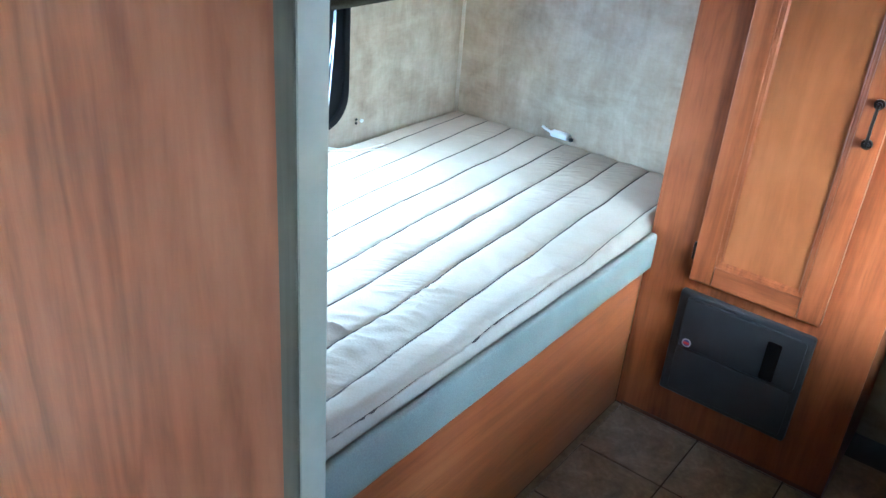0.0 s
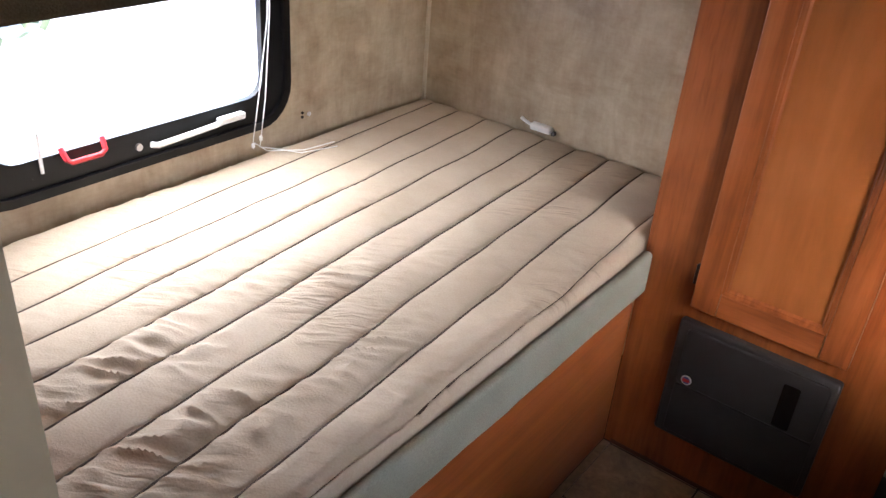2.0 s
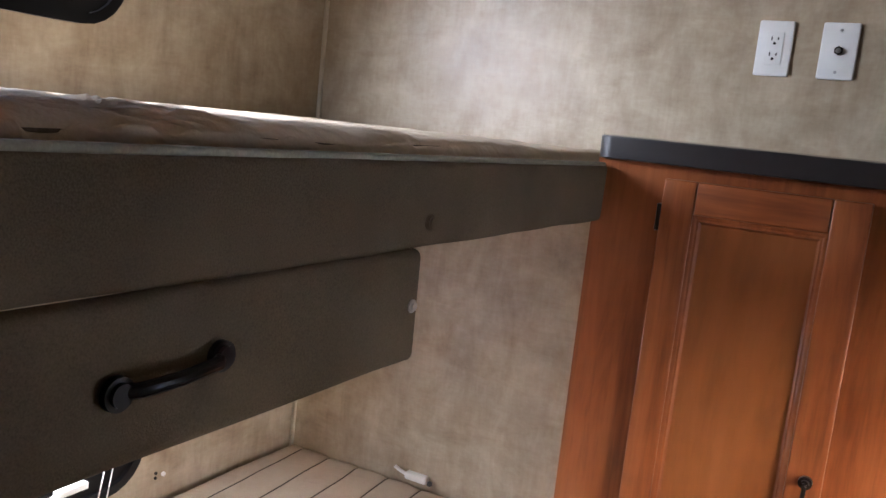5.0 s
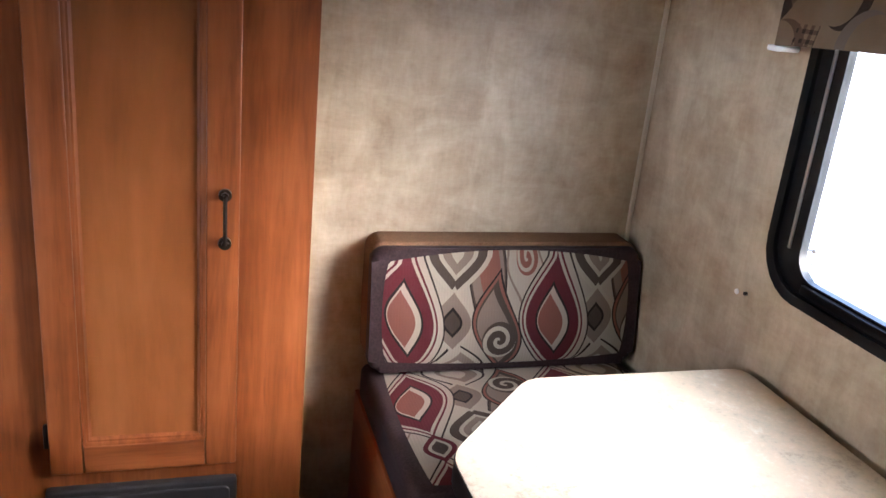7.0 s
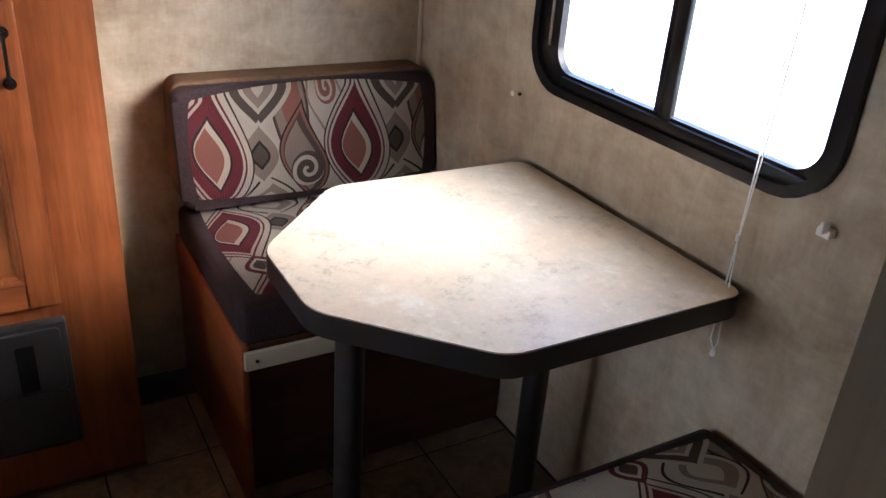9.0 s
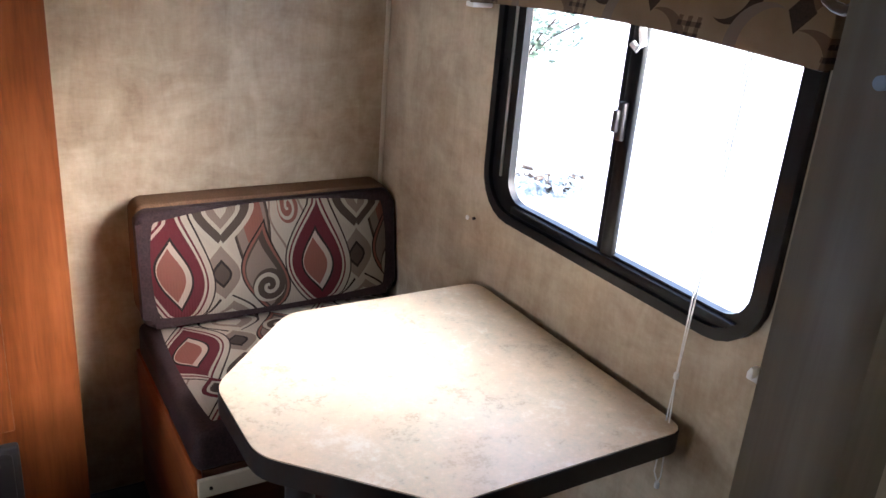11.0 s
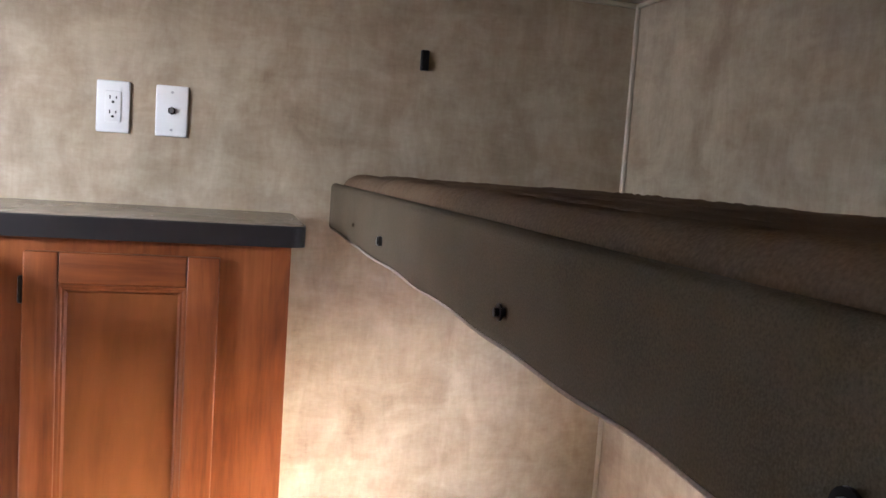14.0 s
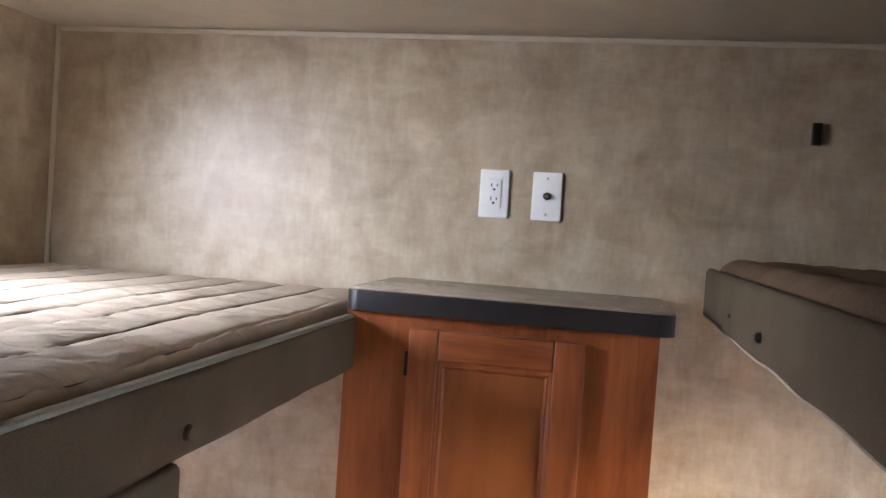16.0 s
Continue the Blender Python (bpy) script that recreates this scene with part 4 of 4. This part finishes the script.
def round_poly(pts, r, n=5):
    out = []
    m = len(pts)
    for i in range(m):
        p, a, b = Vector(pts[i]), Vector(pts[i - 1]), Vector(pts[(i + 1) % m])
        da, db = (a - p).normalized(), (b - p).normalized()
        s, e = p + da * r, p + db * r
        for k in range(n + 1):
            f = k / n
            q = s * (1 - f) ** 2 + p * 2 * f * (1 - f) + e * f * f
            out.append((q.x, q.y))
    return out


table = thing("dinette_table", (1.12, -0.906, 0), "cream stone-look dinette table with clipped corners and dark edge", "table")
outer = round_poly(outline, 0.035)
cx0, cy0 = 1.12, -0.906
inner = [(cx0 + (u - cx0) * 0.994, cy0 + (v - cy0) * 0.994) for u, v in outer]
part("edge_band", plate(outer, -0.042, -0.0015, on_z(TZ), 0.002), M_EDGE, table, "dark plastic edge band")
part("tabletop", plate(inner, -0.0014, 0.001, on_z(TZ), 0.0006), M_TABLE, table)
for lx in (0.895, 1.32):
    leg = part("leg", rod([(lx, -0.906, 0.006), (lx, -0.906, TZ - 0.05)], 0.027, 20), M_LEG, table)
    part("foot_flange", disc((lx, -0.906, 0.008), (0, 0, 1), 0.075, 0.014, 28, 0.004), M_LEG, leg)
    part("top_flange", disc((lx, -0.906, TZ - 0.049), (0, 0, 1), 0.065, 0.012, 28, 0.003), M_LEG, leg)

# ---- bunk over the dinette ----
rb = thing("dinette_bunk", (1.1, -0.92, 1.565), "taupe fabric-wrapped bunk above the dinette", "bed")
part("fascia", wavy_board(RBX, RBX + 0.022, YP - 0.008, -0.004, 1.562, 1.672, 0.0035, 21.0), M_FASCIA, rb)
part("platform", box(RBX + 0.023, XR - 0.003, YP - 0.006, -0.004, 1.588, 1.606), M_PLY, rb, "bare plywood underside")
part("lower_welt", rod([(RBX + 0.004, y, 1.5625 + 0.007 * noise.noise((21.0, y * 5.5, 0.3))) for y in [YP + 0.018 * k for k in range(101)]], 0.0018, 6), M_QUILTEDGE, rb, "frayed pale lower edge")
for ky, kr in ((-1.292, 0.008), (-1.712, 0.0095)):
    part("knob", disc((RBX - 0.005, ky, 1.597), (1, 0, 0), kr, 0.010, 20, 0.004), M_BLACK, rb, "black plastic knob")
part("snap", disc((RBX - 0.003, -0.690, 1.600), (1, 0, 0), 0.008, 0.010, 14, 0.002), M_LEG, rb)
part("snap", disc((RBX - 0.002, -0.40, 1.603), (1, 0, 0), 0.004, 0.005, 12, 0.001), M_FASCIA, rb)
part("hinge", box(RBX + 0.05, RBX + 0.08, -0.035, -0.006, 1.55, 1.587, 0.003), M_BRONZE, rb)


def faint(x, y):
    return 0.6 if y > -1.0 else 0.35


mattress("bunk_mattress", RBX + 0.026, XR - 0.012, YP + 0.0, -0.012, 1.607, 1.694, [0.82 + 0.10 * k for k in range(7)], "brown quilted mattress on the bunk above the dinette", 0.02, faint, 31.0, M_BUNKCOVER)
ld = thing("wall_batten", (1.15, -0.01, 1.54), "white painted batten carrying the bunk along the end wall", "batten", "bunk battens")
part("board", box(0.865, XR - 0.02, -0.022, -0.001, 1.548, 1.586, 0.002), M_LEDGER, ld)
for sx in (0.90, 1.08, 1.30, 1.42):
    part("screw", disc((sx, -0.023, 1.567), (0, 1, 0), 0.004, 0.003, 10), M_STEEL, ld)
ld2 = thing("wall_batten", (XR - 0.01, -0.9, 1.54), "white painted batten carrying the bunk along the side wall", "batten", "bunk battens")
part("board", box(XR - 0.020, XR - 0.001, -0.45, -0.03, 1.548, 1.586, 0.002), M_LEDGER, ld2)

# valance over the dinette window
val = thing("window_valance", (XR - 0.04, -0.94, 1.385), "padded window valance in muted brown leaf print", "valance")
VX = 1.420
bow = [(-1.372 + 0.867 * k / 16, 1.383 + 0.016 * (1 - (k / 8 - 1) ** 2)) for k in range(17)]
part("front_board", plate(bow + [(-0.505, 1.552), (-1.372, 1.552)], 0, 0.012, lambda u, v, d: (VX + 0.012 - d, u, v), 0.003), M_VALANCE, val)
part("return", box(VX + 0.013, XR - 0.001, -0.517, -0.505, 1.385, 1.552, 0.003), M_VALANCE, val)
part("return", box(VX + 0.013, XR - 0.001, -1.372, -1.360, 1.385, 1.552, 0.003), M_VALANCE, val)
part("mounting_strip", box(VX + 0.014, XR - 0.001, -1.358, -0.519, 1.536, 1.552), M_LEDGER, val)
part("bracket", box(VX + 0.012, XR - 0.002, -0.50, -0.47, 1.372, 1.383, 0.003), M_WHITE, val)
hook = rod([(XR - 0.03, -0.998, 1.41), (XR - 0.032, -0.998, 1.388), (XR - 0.034, -1.006, 1.366), (XR - 0.038, -0.998, 1.357), (XR - 0.04, -0.987, 1.366)], 0.0065, 8)
part("wand_hook", hook, M_WHITE, val, "white blind wand hook")
gh = thing("grab_loop", (1.34, -1.435, 1.55), "dark curved grab loop under the bunk", "handle")
part("loop", rod([(1.34, -1.435 - 0.055 * math.cos(a), 1.556 - 0.09 * math.sin(a)) for a in [math.pi * k / 14 for k in range(15)]], 0.007, 10), M_LEG, gh)

pa = thing("partition_anchor", (0.79, YP, 1.47), "small pale blue anchor in the partition edge", "screw")
part("head", disc((0.755, YP - 0.03, 1.47), (1, 0, 0), 0.003, 0.003, 12), M_PALEBLUE, pa)

# ---- floor tiles ----
PITCH, GAP = 0.2435, 0.005
tb = box(-PITCH / 2 + GAP / 2, PITCH / 2 - GAP / 2, -PITCH / 2 + GAP / 2, PITCH / 2 - GAP / 2, -0.004, 0.0, 0.0015, 1)
tile_me = bpy.data.meshes.new("tile")
tb.to_mesh(tile_me)
tb.free()
tile_me.materials.append(M_TILE)
for i in range(6):
    for j in range(-1, 20):
        ob = new("tile", tile_me)
        ob.location = (0.020 + PITCH * (i + 0.5), CY - 0.004 - PITCH * (j + 0.5), 0)
        if ob.location.y < -0.13 and ob.location.y > YF + 0.1:
            ob.parent = floor
        else:
            bpy.data.objects.remove(ob)


# ---- shrubs in the yard ----
def shrub(name, x, y, h, w, seed):
    rnd = random.Random(seed)
    ob = thing(name, (x, y, -0.95), "pale green shrub at the edge of the gravel yard", "shrub", "yard shrubs")
    stems = bmesh.new()
    leaves = bmesh.new()
    for k in range(9):
        a, r = rnd.uniform(0, math.tau), rnd.uniform(0.3, 1) * w
        tip = Vector((x + r * math.cos(a), y + r * math.sin(a), -0.95 + h * rnd.uniform(0.6, 1)))
        base = Vector((x + 0.1 * math.cos(a), y + 0.1 * math.sin(a), -0.95))
        rod([base, base.lerp(tip, 0.5) + Vector((0, 0, 0.1)), tip], 0.025, 5, stems)
        for q in range(70):
            c = base.lerp(tip, rnd.uniform(0.3, 1.05)) + Vector([rnd.gauss(0, w * 0.22) for _ in range(3)])
            c.z = max(c.z, -0.9)
            s = rnd.uniform(0.06, 0.13) * min(1.0, 0.3 + 0.5 * h)
            n1 = Vector([rnd.gauss(0, 1) for _ in range(3)]).normalized()
            n2 = n1.orthogonal().normalized()
            leaves.faces.new([leaves.verts.new(c + d) for d in (n1 * s, n2 * s * 0.6, -n1 * s, -n2 * s * 0.6)])
    part("stems", stems, M_BARK, ob)
    part("crown", leaves, M_LEAF if h > 0.5 else M_FROST, ob)
    return ob


for k, (sx, sy, sh, sw) in enumerate([(-7.5, 1.5, 1.5, 1.0), (-8.5, 3.5, 1.9, 1.2), (-8.0, -0.5, 1.2, 0.9), (11.8, 13.4, 1.2, 1.3), (5.9, 4.5, 0.26, 0.6)]):
    shrub("shrub", sx, sy, sh, sw, 40 + k)
